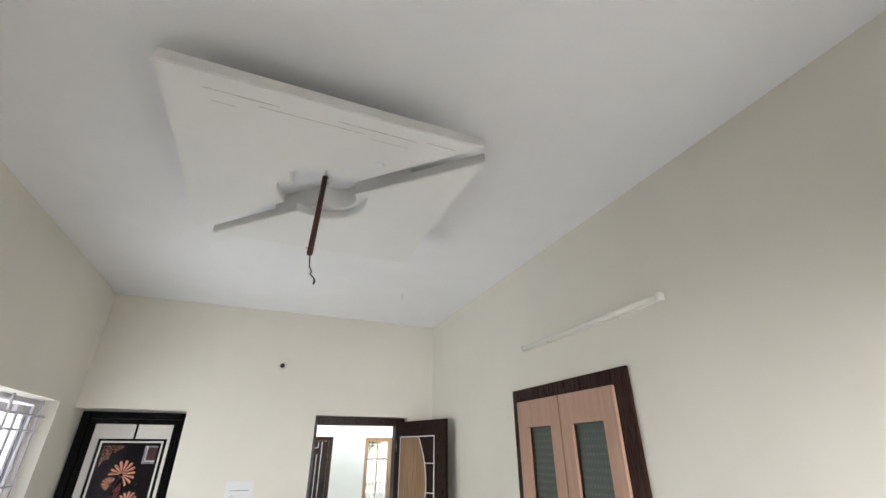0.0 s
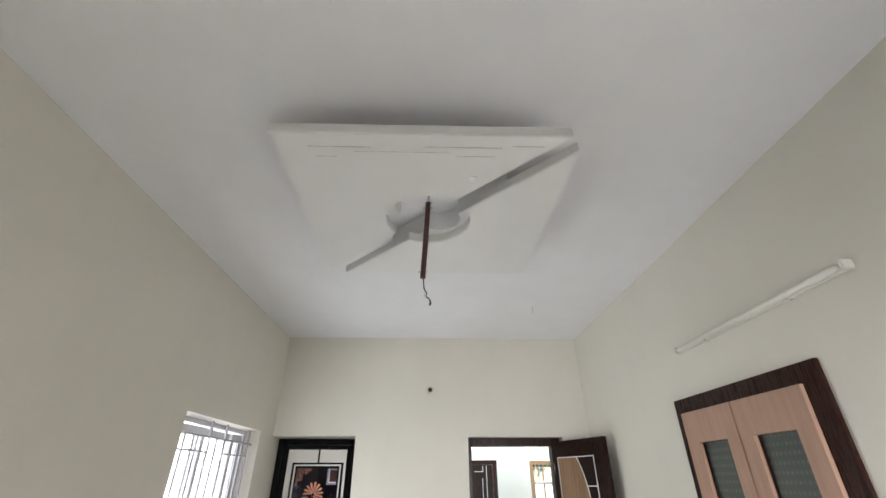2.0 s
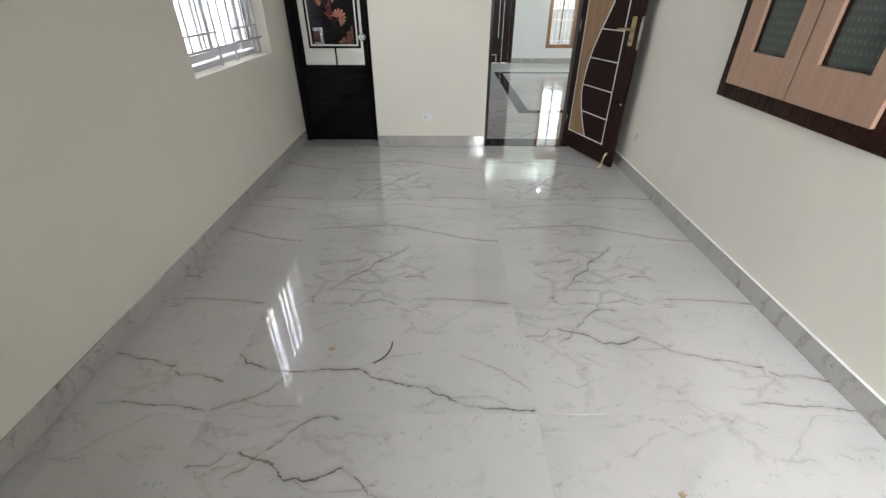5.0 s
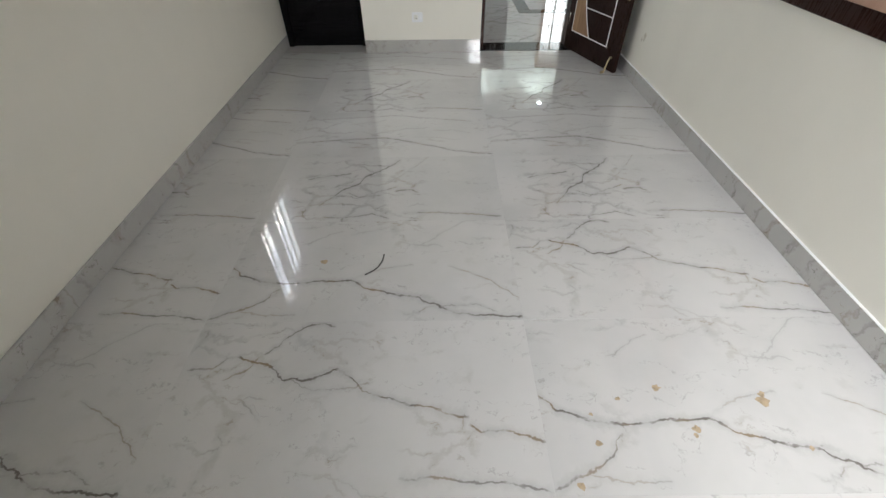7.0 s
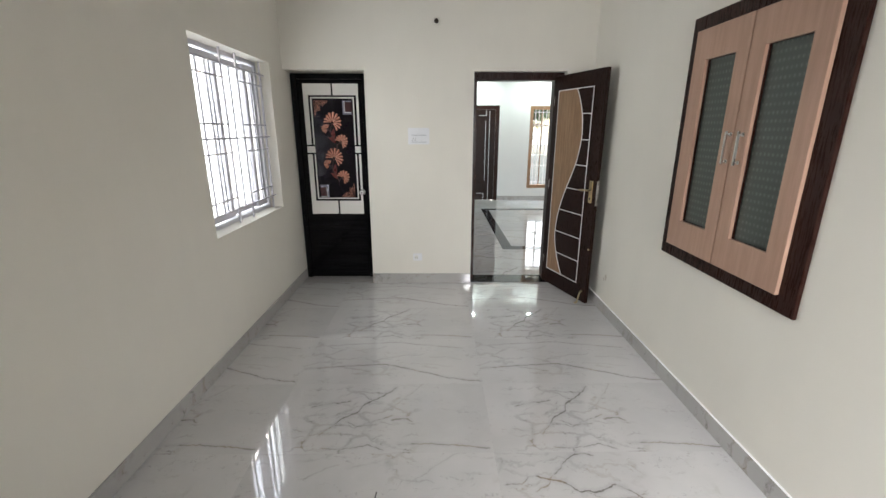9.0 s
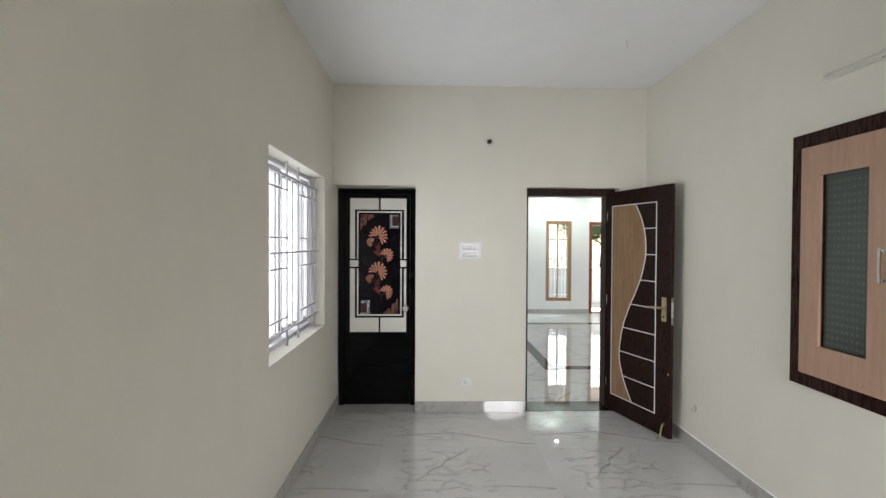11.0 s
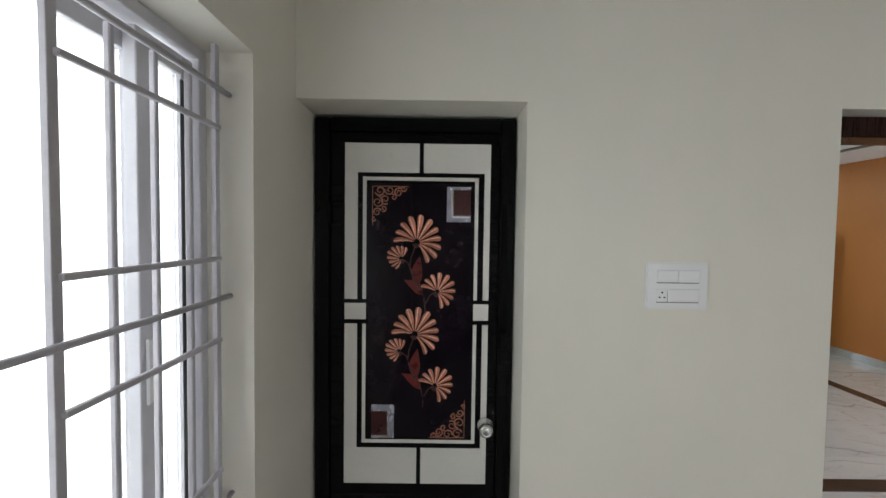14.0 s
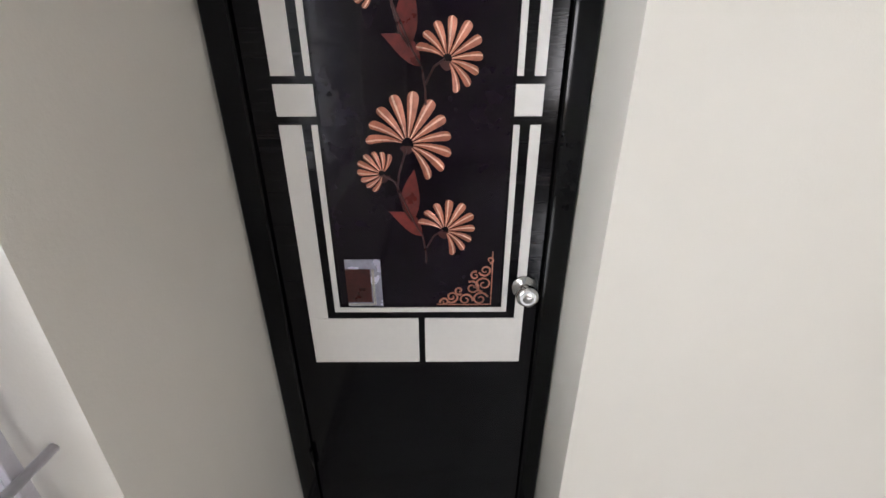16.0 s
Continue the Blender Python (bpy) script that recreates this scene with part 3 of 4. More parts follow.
plain_window("assumed_back_window", *BW, YB - 0.12)
plain_window("added_hall_window", *W4, Y2 - 0.05)


# ---- black door with flower inlay ----
YD = 4.570


def zc(c):
    """Height on the door for a mark on the design's own scale, 112 at its top and 1069 at its foot."""
    return 2.012 - (c - 112) * 0.001137 if c < 622 else 1.432 - (c - 622) * 0.001206


def xc(c):
    return -0.977 + (c - 100) * 0.001124


def petals(cx, cz, radius, a0, a1, count, y, inner=0.14):
    """A fan of raised petals round (cx, cz) from angle a0 to a1, pale along each middle."""
    bm = bmesh.new()
    shape = ((0.0, 0.16), (0.2, 0.40), (0.45, 0.70), (0.7, 0.92), (0.86, 1.0), (0.94, 0.86), (0.985, 0.5), (1.0, 0.12))
    for k in range(count):
        f = k / (count - 1)
        a = radians(a0 + (a1 - a0) * f)
        length = radius * (0.76 + 0.24 * math.sin(math.pi * min(1, 0.12 + 0.8 * f))) * (1 + 0.05 * math.sin(5.1 * k))
        half = length * abs(radians(a1 - a0)) / (count - 1) * 0.300
        rows = []
        for s, w in shape:
            r = length * (inner + (1 - inner) * s)
            aa = a + 0.30 * (0.5 - s) * (2 * f - 1)
            mid, side = Vector((math.cos(aa), math.sin(aa))) * r, Vector((-math.sin(aa), math.cos(aa))) * half * w
            rows.append([bm.verts.new((cx + (mid + side * q).x, y - h, cz + (mid + side * q).y)) for q, h in ((1, 0), (0.45, 0.0024), (0.05, 0.0026), (-1, 0))])
        for p, q in zip(rows, rows[1:]):
            for j in range(3):
                face = bm.faces.new((p[j], p[j + 1], q[j + 1], q[j]))
                face.smooth, face.material_index = True, 1 if j == 1 else 0
    bmesh.ops.recalc_face_normals(bm, faces=bm.faces)
    return bm


def curl(cx, cz, radius, turns, start, y, sign=1, bm=None):
    pts = []
    for k in range(int(14 * turns) + 1):
        f = k / (14 * turns)
        a = radians(start) + sign * f * turns * 2 * math.pi
        r = radius * (1 - 0.82 * f)
        pts.append((cx + r * math.cos(a), y, cz + r * math.sin(a)))
    return tube(pts, [0.0030 * (1 - 0.45 * i / len(pts)) for i in range(len(pts))], 5, bm)


def leaf_shape(x0, z0, x1, z1, width, bend, y):
    a, b = Vector((x0, z0)), Vector((x1, z1))
    d = b - a
    n = Vector((-d.y, d.x)).normalized()
    left, right = [], []
    for k in range(1, 8):
        f = k / 8
        mid = a + d * f + n * bend * math.sin(math.pi * f)
        w = width * math.sin(math.pi * f ** 0.8)
        left.append(mid + n * w)
        right.append(mid - n * w)
    return prism([tuple(p) for p in [a, *left, b, *right[::-1]]], y, y + 0.0015)


def black_door():
    d = thing("door_1", (-0.715, YD, 0), "closed black gloss door with ivory inlay and copper flowers", "door", kind="structure")
    x0, x1, top = XL + 0.008, OP[1] - 0.004, 2.104
    part("door_frame", box((x0, YD - 0.012, 0), (x0 + 0.055, YD + 0.045, top), 0.004), BLACK, d)
    part("door_frame", box((x1 - 0.055, YD - 0.012, 0), (x1, YD + 0.045, top), 0.004), BLACK, d)
    part("door_frame", box((x0 + 0.055, YD - 0.012, top - 0.05), (x1 - 0.055, YD + 0.045, top), 0.004), BLACK, d)
    leaf = part("door_leaf", box((x0 + 0.058, YD, 0.006), (x1 - 0.058, YD + 0.035, top - 0.053), 0.002), BLACK_GRAIN, d)
    wl, wr, wt, wb = -0.977, -0.432, 2.012, 0.713
    y0, y1 = YD - 0.0022, YD + 0.001

    def inlay(a, b, c, e):
        part("inlay", box((a, y0, c), (b, y1, e), 0.0006), IVORY, leaf, "ivory inlay strip")
    rl, rr, rt, rb = -0.929, -0.4545, 1.903, 0.853
    cx0, cx1 = -0.699, -0.683
    for a, b in ((wl, cx0), (cx1, wr)):
        inlay(a, b, rt, wt)
        inlay(a, b, wb, rb)
    for a, b in ((1.426, rt - 0.0005), (rb + 0.0005, 1.332)):
        inlay(wl, rl, a, b)
        inlay(rr, wr, a, b)
    ll, lr, lt, lb, lw = -0.9096, -0.476, 1.887, 0.872, 0.0135
    inlay(ll, lr, lt - lw, lt)
    inlay(ll, lr, lb, lb + lw)
    for a, b in ((1.426, lt - lw - 0.0005), (lb + lw + 0.0005, 1.332)):
        inlay(ll, ll + lw, a, b)
        inlay(lr - lw, lr, a, b)
    inlay(wl, ll + lw, 1.349, 1.411)
    inlay(lr - lw, wr, 1.349, 1.411)
    part("picture_panel", box((-0.889, YD - 0.0026, 0.897), (-0.496, YD, 1.862), 0.0008), PICTURE, leaf, "dark plum picture panel")
    y = YD - 0.0027
    for dz in (0, 1):
        o = 0 if not dz else 300
        ox = 0 if not dz else -4
        for cx, cy, r, a0, a1, n in ((340, 438, 90, 166, -50, 11), (290, 490, 48, 58, 250, 9), (410, 601, 66, 150, -64, 10)):
            fl = part("flower", petals(xc(cx + ox), zc(cy + o), r * 0.00114, a0, a1, n, y), COPPER, leaf, "copper flower with fanned petals")
            fl.data.materials.append(COPPER_PALE)
            part("calyx", leaf_shape(xc(cx + ox - 14), zc(cy + o + 6), xc(cx + ox + 16), zc(cy + o + 4), 0.009, -0.006, y), MAROON, leaf)
        for line in (((338, 445), (322, 490), (318, 520), (330, 560), (345, 582)), ((292, 492), (314, 505), (332, 545), (350, 585), (366, 612), (372, 650), (372, 672)), ((407, 600), (388, 612), (372, 640))):
            part("stem", tube([(xc(a + ox), y - 0.0005, zc(b + o)) for a, b in line], 0.0022, 5), MAROON, leaf, "dark maroon stem")
        part("leaf", leaf_shape(xc(344 + ox), zc(582 + o), xc(352 + ox), zc(482 + o), 0.021, 0.006, y - 0.0004), CRIMSON, leaf, "crimson leaf")
        part("leaf", leaf_shape(xc(364 + ox), zc(612 + o), xc(298 + ox), zc(562 + o), 0.019, -0.010, y - 0.0004), CRIMSON, leaf, "crimson leaf")
    for bx, by, sx, sz in ((190, 250, 1, -1), (512, 1070, -1, 1)):
        bm = bmesh.new()
        X, Z = xc(bx), zc(by)
        for u, v, r, turns, st, sg in ((0.030, 0.020, 0.020, 1.4, 200, 1), (0.022, 0.062, 0.022, 1.5, 80, -1), (0.066, 0.018, 0.018, 1.3, 170, 1), (0.100, 0.026, 0.017, 1.5, 60, 1), (0.050, 0.052, 0.019, 1.4, 300, -1), (0.020, 0.100, 0.016, 1.4, 20, 1), (0.082, 0.044, 0.012, 1.2, 120, -1), (0.118, 0.012, 0.012, 1.2, 10, -1), (0.010, 0.128, 0.009, 1.1, 90, 1), (0.044, 0.086, 0.012, 1.2, 250, 1)):
            curl(X + sx * u, Z + sz * v, r, turns, st if sx > 0 else st + 180, y - 0.0006, sg, bm)
        tube([(X + sx * 0.004, y, Z + sz * 0.15), (X + sx * 0.003, y, Z + sz * 0.08), (X + sx * 0.003, y, Z + sz * 0.004), (X + sx * 0.06, y, Z + sz * 0.003), (X + sx * 0.138, y, Z + sz * 0.004)], 0.0018, 5, bm)
        part("scrollwork", bm, FILIGREE, leaf, "copper scrollwork corner")
    for a, b, c, e, flip in ((440, 520, 252, 368, 1), (193, 270, 962, 1070, -1)):
        x0b, x1b, zt, zb = xc(a), xc(b), zc(c), zc(e)
        sq = part("square_motif", box((x0b, y - 0.0012, zb), (x1b, y + 0.0002, zt), 0.0005), SILVER, leaf, "lilac-silver square motif")
        i0, i1 = (x0b + 0.026, x1b) if flip > 0 else (x0b, x1b - 0.026)
        j0, j1 = (zb + 0.026, zt - 0.012) if flip > 0 else (zb + 0.012, zt - 0.026)
        bm = box((i0, y - 0.0017, j0), (i1, y - 0.0011, j1))
        fld = part("motif_field", bm, MAROON, leaf, "dark maroon square field")
        e0, e1 = (i0 - 0.009, i0 - 0.003) if flip > 0 else (i1 + 0.003, i1 + 0.009)
        part("motif_line", box((e0, y - 0.0021, j0 - 0.008), (e1, y - 0.0011, j1), 0.0003), STEEL, leaf)
        part("motif_line", box((min(i0, e1), y - 0.0021, j0 - 0.010), (max(i1, e0), y - 0.0011, j0 - 0.004), 0.0003), STEEL, leaf)
    knob_at = Matrix.Translation((-0.437, YD, 0.946)) @ Matrix.Rotation(radians(90), 4, "X")
    kn = part("door_knob", lathe([(0, 0), (0.029, 0), (0.031, 0.003), (0.029, 0.008), (0.014, 0.011), (0.012, 0.028), (0.02, 0.033), (0.0265, 0.042), (0.027, 0.052), (0.023, 0.060), (0.0, 0.0615)], 28, knob_at), STEEL, d, "round brushed steel knob")
    part("knob_ring", lathe([(0.013, 0.0605), (0.016, 0.0625), (0.018, 0.0620), (0.019, 0.0600)], 28, knob_at), SWITCH_WHITE, kn)
    for z in (0.35, 1.75):
        part("hinge", tube([(x0 + 0.056, YD - 0.014, z - 0.04), (x0 + 0.056, YD - 0.014, z + 0.04)], 0.006, 10), BLACK, d)


black_door()


# ---- brown door, standing open into the room ----
def brown_door():
    d = thing("door_2", (1.495, 4.445, 0), "dark brown wooden door with oak wave inlay, standing open", "door", kind="structure", rz=math.degrees(math.atan2(-0.665, 0.235)))
    W, T = 0.703, 0.036
    leaf = part("door_leaf", box((-0.026, 0, 0.008), (W, T, 2.068), 0.003), WENGE, d, local=True)
    y0, y1 = -0.0022, 0.001
    wave = [(0.336, 1.93), (0.387, 1.839), (0.430, 1.722), (0.451, 1.599), (0.449, 1.475), (0.409, 1.305), (0.34, 1.145), (0.285, 1.036), (0.209, 0.849), (0.171, 0.676), (0.164, 0.534), (0.195, 0.407), (0.243, 0.292), (0.311, 0.172)]
    fine = []
    for k in range(len(wave) - 1):
        p0, p1, p2, p3 = (Vector(wave[min(max(i, 0), len(wave) - 1)]) for i in (k - 1, k, k + 1, k + 2))
        for j in range(4):
            s = j / 4
            fine.append(tuple(0.5 * ((2 * p1) + (p2 - p0) * s + (2 * p0 - 5 * p1 + 4 * p2 - p3) * s * s + (3 * p1 - p0 - 3 * p2 + p3) * s ** 3)))
    fine.append(wave[-1])
    part("oak_panel", prism([(0.066, 0.172), (0.066, 1.93), *fine], y0 + 0.001, y1), OAK, leaf, "pale oak wave panel")
    for a, b in (((0.062, 0.165), (0.062, 1.937)), ((0.558, 0.165), (0.558, 1.937)), ((0.066, 1.933), (0.554, 1.933)), ((0.066, 0.169), (0.554, 0.169))):
        part("line_inlay", ribbon([a, b], 0.008, y0, y1), SWITCH_WHITE, leaf, "white line inlay")
    part("line_inlay", ribbon(fine, 0.008, y0 - 0.0003, y1), SWITCH_WHITE, leaf, "curved white line inlay")
    for u, z in ((0.43, 1.716), (0.455, 1.492), (0.398, 1.268), (0.290, 1.045), (0.201, 0.822), (0.170, 0.598), (0.210, 0.378)):
        part("line_inlay", ribbon([(u, z), (0.554, z)], 0.0075, y0, y1), SWITCH_WHITE, leaf, "white line inlay")
    hd = part("handle_plate", box((0.622, -0.010, 0.952), (0.668, 0.0, 1.148), 0.004, None, 2), BRASS, leaf, "dull brass lock plate")
    part("lever", tube([(0.645, -0.008, 1.065), (0.645, -0.050, 1.065), (0.630, -0.058, 1.065), (0.585, -0.056, 1.062), (0.535, -0.050, 1.058)], [0.009, 0.009, 0.0095, 0.009, 0.007], 10), BRASS, leaf, "brass lever handle")
    part("keyhole", lathe([(0, 0.0), (0.010, 0.0), (0.010, 0.004), (0, 0.004)], 12, Matrix.Translation((0.645, -0.0098, 0.99)) @ Matrix.Rotation(radians(90), 4, "X")), DARK_SEAL, leaf)
    part("lock_edge", box((W - 0.001, 0.007, 0.93), (W + 0.0025, 0.029, 1.15), 0.001), STEEL, leaf, "steel lock face on the edge")
    part("bolt_hole", lathe([(0, 0), (0.009, 0), (0.009, 0.003), (0.0, 0.003)], 10, Matrix.Translation((0.688, 0, 0.53)) @ Matrix.Rotation(radians(90), 4, "X")), BRASS, leaf)
    part("door_stop", tube([(0.655, -0.003, 0.118), (0.655, -0.022, 0.112), (0.655, -0.034, 0.08), (0.655, -0.044, 0.03), (0.655, -0.05, 0.012), (0.655, -0.075, 0.008)], [0.010, 0.007, 0.006, 0.007, 0.011, 0.011], 8), BRASS, leaf, "brass foot of the door stop")
    for z in (0.25, 1.05, 1.85):
        part("hinge", tube([(-0.004, 0.004, z - 0.05), (-0.004, 0.004, z + 0.05)], 0.006, 10), STEEL, d, local=True)
    f = thing("door_frame", (1.14, 4.49, 0), "dark brown wooden door frame", "door frame", kind="structure")
    part("jamb", box((DW[0], 4.478, 0.004), (0.739, 4.60, 2.108), 0.003), FRAME_BROWN, f)
    part("jamb", box((1.492, 4.474, 0.004), (DW[1], 4.60, 2.108), 0.003), FRAME_BROWN, f)
    part("head", box((0.739, 4.470, 2.036), (1.492, 4.60, 2.108), 0.003), FRAME_BROWN, f)
    part("keeper", box((0.7385, 4.50, 0.97), (0.7415, 4.53, 1.13), 0.001), STEEL, f)


brown_door()


# ---- built-in wall cabinet ----
def cabinet():
    c = thing("wall_cabinet", (XR, 2.249, 0.822), "built-in wall cabinet with tan doors and dark brown frame", "cabinet")
    xf = XR - 0.02
    y0, y1, z0, z1 = 1.725, 2.772, 0.822, 2.175
    part("cabinet_body", rim(XR + 0.001, XR + 0.2, 1.762, 2.698, 0.932, 2.058, 0.018), WENGE, c)
    part("back_panel", box((XR + 0.19, 1.81, 0.95), (XR + 0.2, 2.69, 2.04)), WENGE, c)
    part("frame", rim(xf, XR, y0, y1, z0, z1, 0.108, 0.003), FRAME_BROWN, c, "dark brown wooden surround")
    for a, b, g0, g1, hy in ((2.2570, 2.695, 2.347, 2.584, 2.275), (1.814, 2.2495, 1.910, 2.156, 2.187)):
        bm = bmesh.new()
        f0, f1, dz0, dz1, gz0, gz1 = xf - 0.019, xf - 0.001, 0.898, 2.095, 1.058, 1.938
        wall = wall_with(a, b, dz0, dz1, f0, f1, [(g0, g1, gz0, gz1)], ALONG_Y)
        bmesh.ops.bevel(wall, geom=[e for e in wall.edges if len(e.link_faces) == 2 and e.calc_face_angle() > 1.0], offset=0.002, segments=1, affect="EDGES")
        bm.free()
        door = part("cabinet_door", wall, TAN, c, "tan laminate door")
        part("door_edge", rim(f1 + 0.0005, f1 + 0.016, g0 - 0.012, g1 + 0.012, gz0 - 0.012, gz1 + 0.012, 0.013, 0), FRAME_BROWN, door, "dark glass rebate")
        part("pane", box((f1 + 0.010, g0 - 0.0, gz0), (f1 + 0.013, g1, gz1)), WOVEN, door, "dark green patterned glass")
        h = tube([(f0 - 0.001, hy, 1.555), (f0 - 0.018, hy, 1.555)], 0.0045, 10)
        tube([(f0 - 0.001, hy, 1.425), (f0 - 0.018, hy, 1.425)], 0.0045, 10, h)
        box((f0 - 0.030, hy - 0.006, 1.410), (f0 - 0.018, hy + 0.006, 1.570), 0.003, h)
        part("handle", h, STEEL, door, "brushed steel bar handle")
        part("handle_foot", box((f0 - 0.004, hy - 0.009, 1.546), (f0 + 0.0, hy + 0.009, 1.564), 0.001), STEEL, door)
        part("handle_foot", box((f0 - 0.004, hy - 0.009, 1.416), (f0 + 0.0, hy + 0.009, 1.434), 0.001), STEEL, door)


cabinet()


# ---- tube light on the wall ----
def tube_light():
    t = thing("tube_light", (XR, 2.0, 2.43), "white tube light batten fixed to the wall, unlit", "wall light")
    part("housing", box((XR - 0.026, 1.436, 2.414), (XR, 2.575, 2.444), 0.005, None, 2), TUBE, t)
    part("diffuser", tube([(XR - 0.033, 1.45, 2.429), (XR - 0.033, 2.0, 2.429), (XR - 0.033, 2.56, 2.429)], 0.0125, 14), TUBE, t, "frosted white tube")
    for y in (1.43, 2.563):
        part("end_cap", box((XR - 0.049, y, 2.411), (XR - 0.002, y + 0.018, 2.447), 0.004, None, 2), TUBE, t)
    for y in (1.72, 2.3):
        part("clip", box((XR - 0.028, y, 2.410), (XR - 0.002, y + 0.012, 2.448), 0.001), STEEL, t)


tube_light()


# ---- hanging ceiling panel in two halves, with the fan rod ----
def ceiling_panel():
    c = thing("ceiling_panel", (0.335, 1.895, 2.91), "white gypsum ceiling panel in two halves with diagonal slot", "ceiling panel")
    x0, x1, y0, y1 = -0.250, 0.922, 1.305, 2.486
    cx, cy, R = 0.335, 1.895, 0.205
    zb, zt = 2.878, 2.926

    def half(sign):
        # the slot's edge runs parallel to the diagonal from (x0, y1) to (x1, y0)
        d = Vector((x1 - x0, y0 - y1)).normalized()
        n = Vector((d.y, -d.x)) * (1 if sign > 0 else -1)
        h = 0.030 if n.x < 0 else 0.053
        k = h * math.sqrt(2)
        half_chord = math.sqrt(R * R - h * h)
        c0 = Vector((cx, cy)) + n * h
        pts = []
        a0 = math.atan2((n * h + d * half_chord).y, (n * h + d * half_chord).x)
        a1 = math.atan2((n * h - d * half_chord).y, (n * h - d * half_chord).x)
        if n.x < 0:
            ends = [(x0, y0), (x1 - k, y0)]
            far = (x0, y1 - k)
        else:
            ends = [(x1, y1), (x0 + k, y1)]
            far = (x1, y0 + k)
        mid = math.atan2(n.y, n.x)
        swing = math.acos(h / R)
        first, second = (ends[1], far)
        order = 1 if (Vector(first) - c0).dot(d) > 0 else -1
        pts = [Vector(ends[0]), Vector(first)]
        for i in range(25):
            f = 1 - 2 * i / 24
            side = d * order
            ang = swing * f
            base = n * math.cos(ang) + side * math.sin(ang)
            pts.append(Vector((cx, cy)) + base * R)
        pts.append(Vector(second))
        return pts

    def slab(pts, a, b, bevel):
        bm = bmesh.new()
        f = bm.faces.new([bm.verts.new((p.x, p.y, a)) for p in pts])
        ext = bmesh.ops.extrude_face_region(bm, geom=[f])
        bmesh.ops.translate(bm, vec=(0, 0, b - a), verts=[v for v in ext["geom"] if isinstance(v, bmesh.types.BMVert)])
        bmesh.ops.recalc_face_normals(bm, faces=bm.faces)
        if bevel:
            bmesh.ops.bevel(bm, geom=[e for e in bm.edges if e.calc_face_angle(0) > 1.2], offset=bevel, segments=2, affect="EDGES")
        return bm
    for sign in (1, -1):
        pts = half(sign)
        part("panel_half", slab(pts, zb, zt, 0.004), PLASTER, c)
        mid = sum(pts, Vector((0, 0))) / len(pts)
        part("hanger_block", slab([mid + (p - mid) * 0.52 for p in pts], zt, ZC, 0), PLASTER, c)
    for (a, b, y, w) in ((-0.12, 0.12, 1.375, 0.005), (0.05, 0.42, 1.40, 0.004), (0.32, 0.62, 1.37, 0.005), (0.45, 0.60, 1.42, 0.003), (0.66, 0.78, 1.36, 0.004), (-0.1, -0.02, 1.43, 0.004)):
        part("putty_mark", box((a, y, zb - 0.0008), (b, y + w, zb + 0.001), 0.0005), PUTTY, c, "grey smear of putty")
    part("hole_cap", lathe([(0, 0), (0.016, 0), (0.018, 0.003), (0.0, 0.004)], 16, Matrix.Translation((0.524, 1.56, zb - 0.003))), CEILING, c)


ceiling_panel()


def fan_rod():
    r = thing("fan_rod", (0.335, 1.895, ZC), "dark maroon fan down rod with loose wires hanging from the ceiling", "fan rod")
    part("ceiling_hook", tube([(0.335, 1.895, ZC), (0.335, 1.895, ZC - 0.04), (0.347, 1.895, ZC - 0.055), (0.335, 1.895, ZC - 0.07), (0.323, 1.895, ZC - 0.055), (0.333, 1.895, ZC - 0.045)], 0.006, 8), STEEL, r)
    part("rod", tube([(0.333, 1.895, 2.985), (0.325, 1.893, 2.78), (0.315, 1.890, 2.57)], 0.0125, 14), RUST, r)
    part("bolt", tube([(0.310, 1.894, 2.955), (0.356, 1.894, 2.955)], 0.005, 8), STEEL, r)
    part("bolt", tube([(0.296, 1.890, 2.60), (0.334, 1.890, 2.60)], 0.004, 8), STEEL, r)
    w = tube([(0.315, 1.89, 2.58), (0.320, 1.888, 2.545), (0.322, 1.89, 2.515), (0.335, 1.893, 2.495), (0.331, 1.89, 2.48), (0.347, 1.888, 2.465), (0.352, 1.89, 2.45), (0.348, 1.89, 2.438)], [0.0024] * 6 + [0.004, 0.004], 6)
    part("wire", w, WIRE, r, "loose dark wire ends")
    part("wire", tube([(0.317, 1.892, 2.58), (0.316, 1.896, 2.54), (0.330, 1.894, 2.50), (0.324, 1.896, 2.485), (0.338, 1.894, 2.47)], 0.0018, 6), SWITCH_WHITE, r, "loose pale wire")


fan_rod()


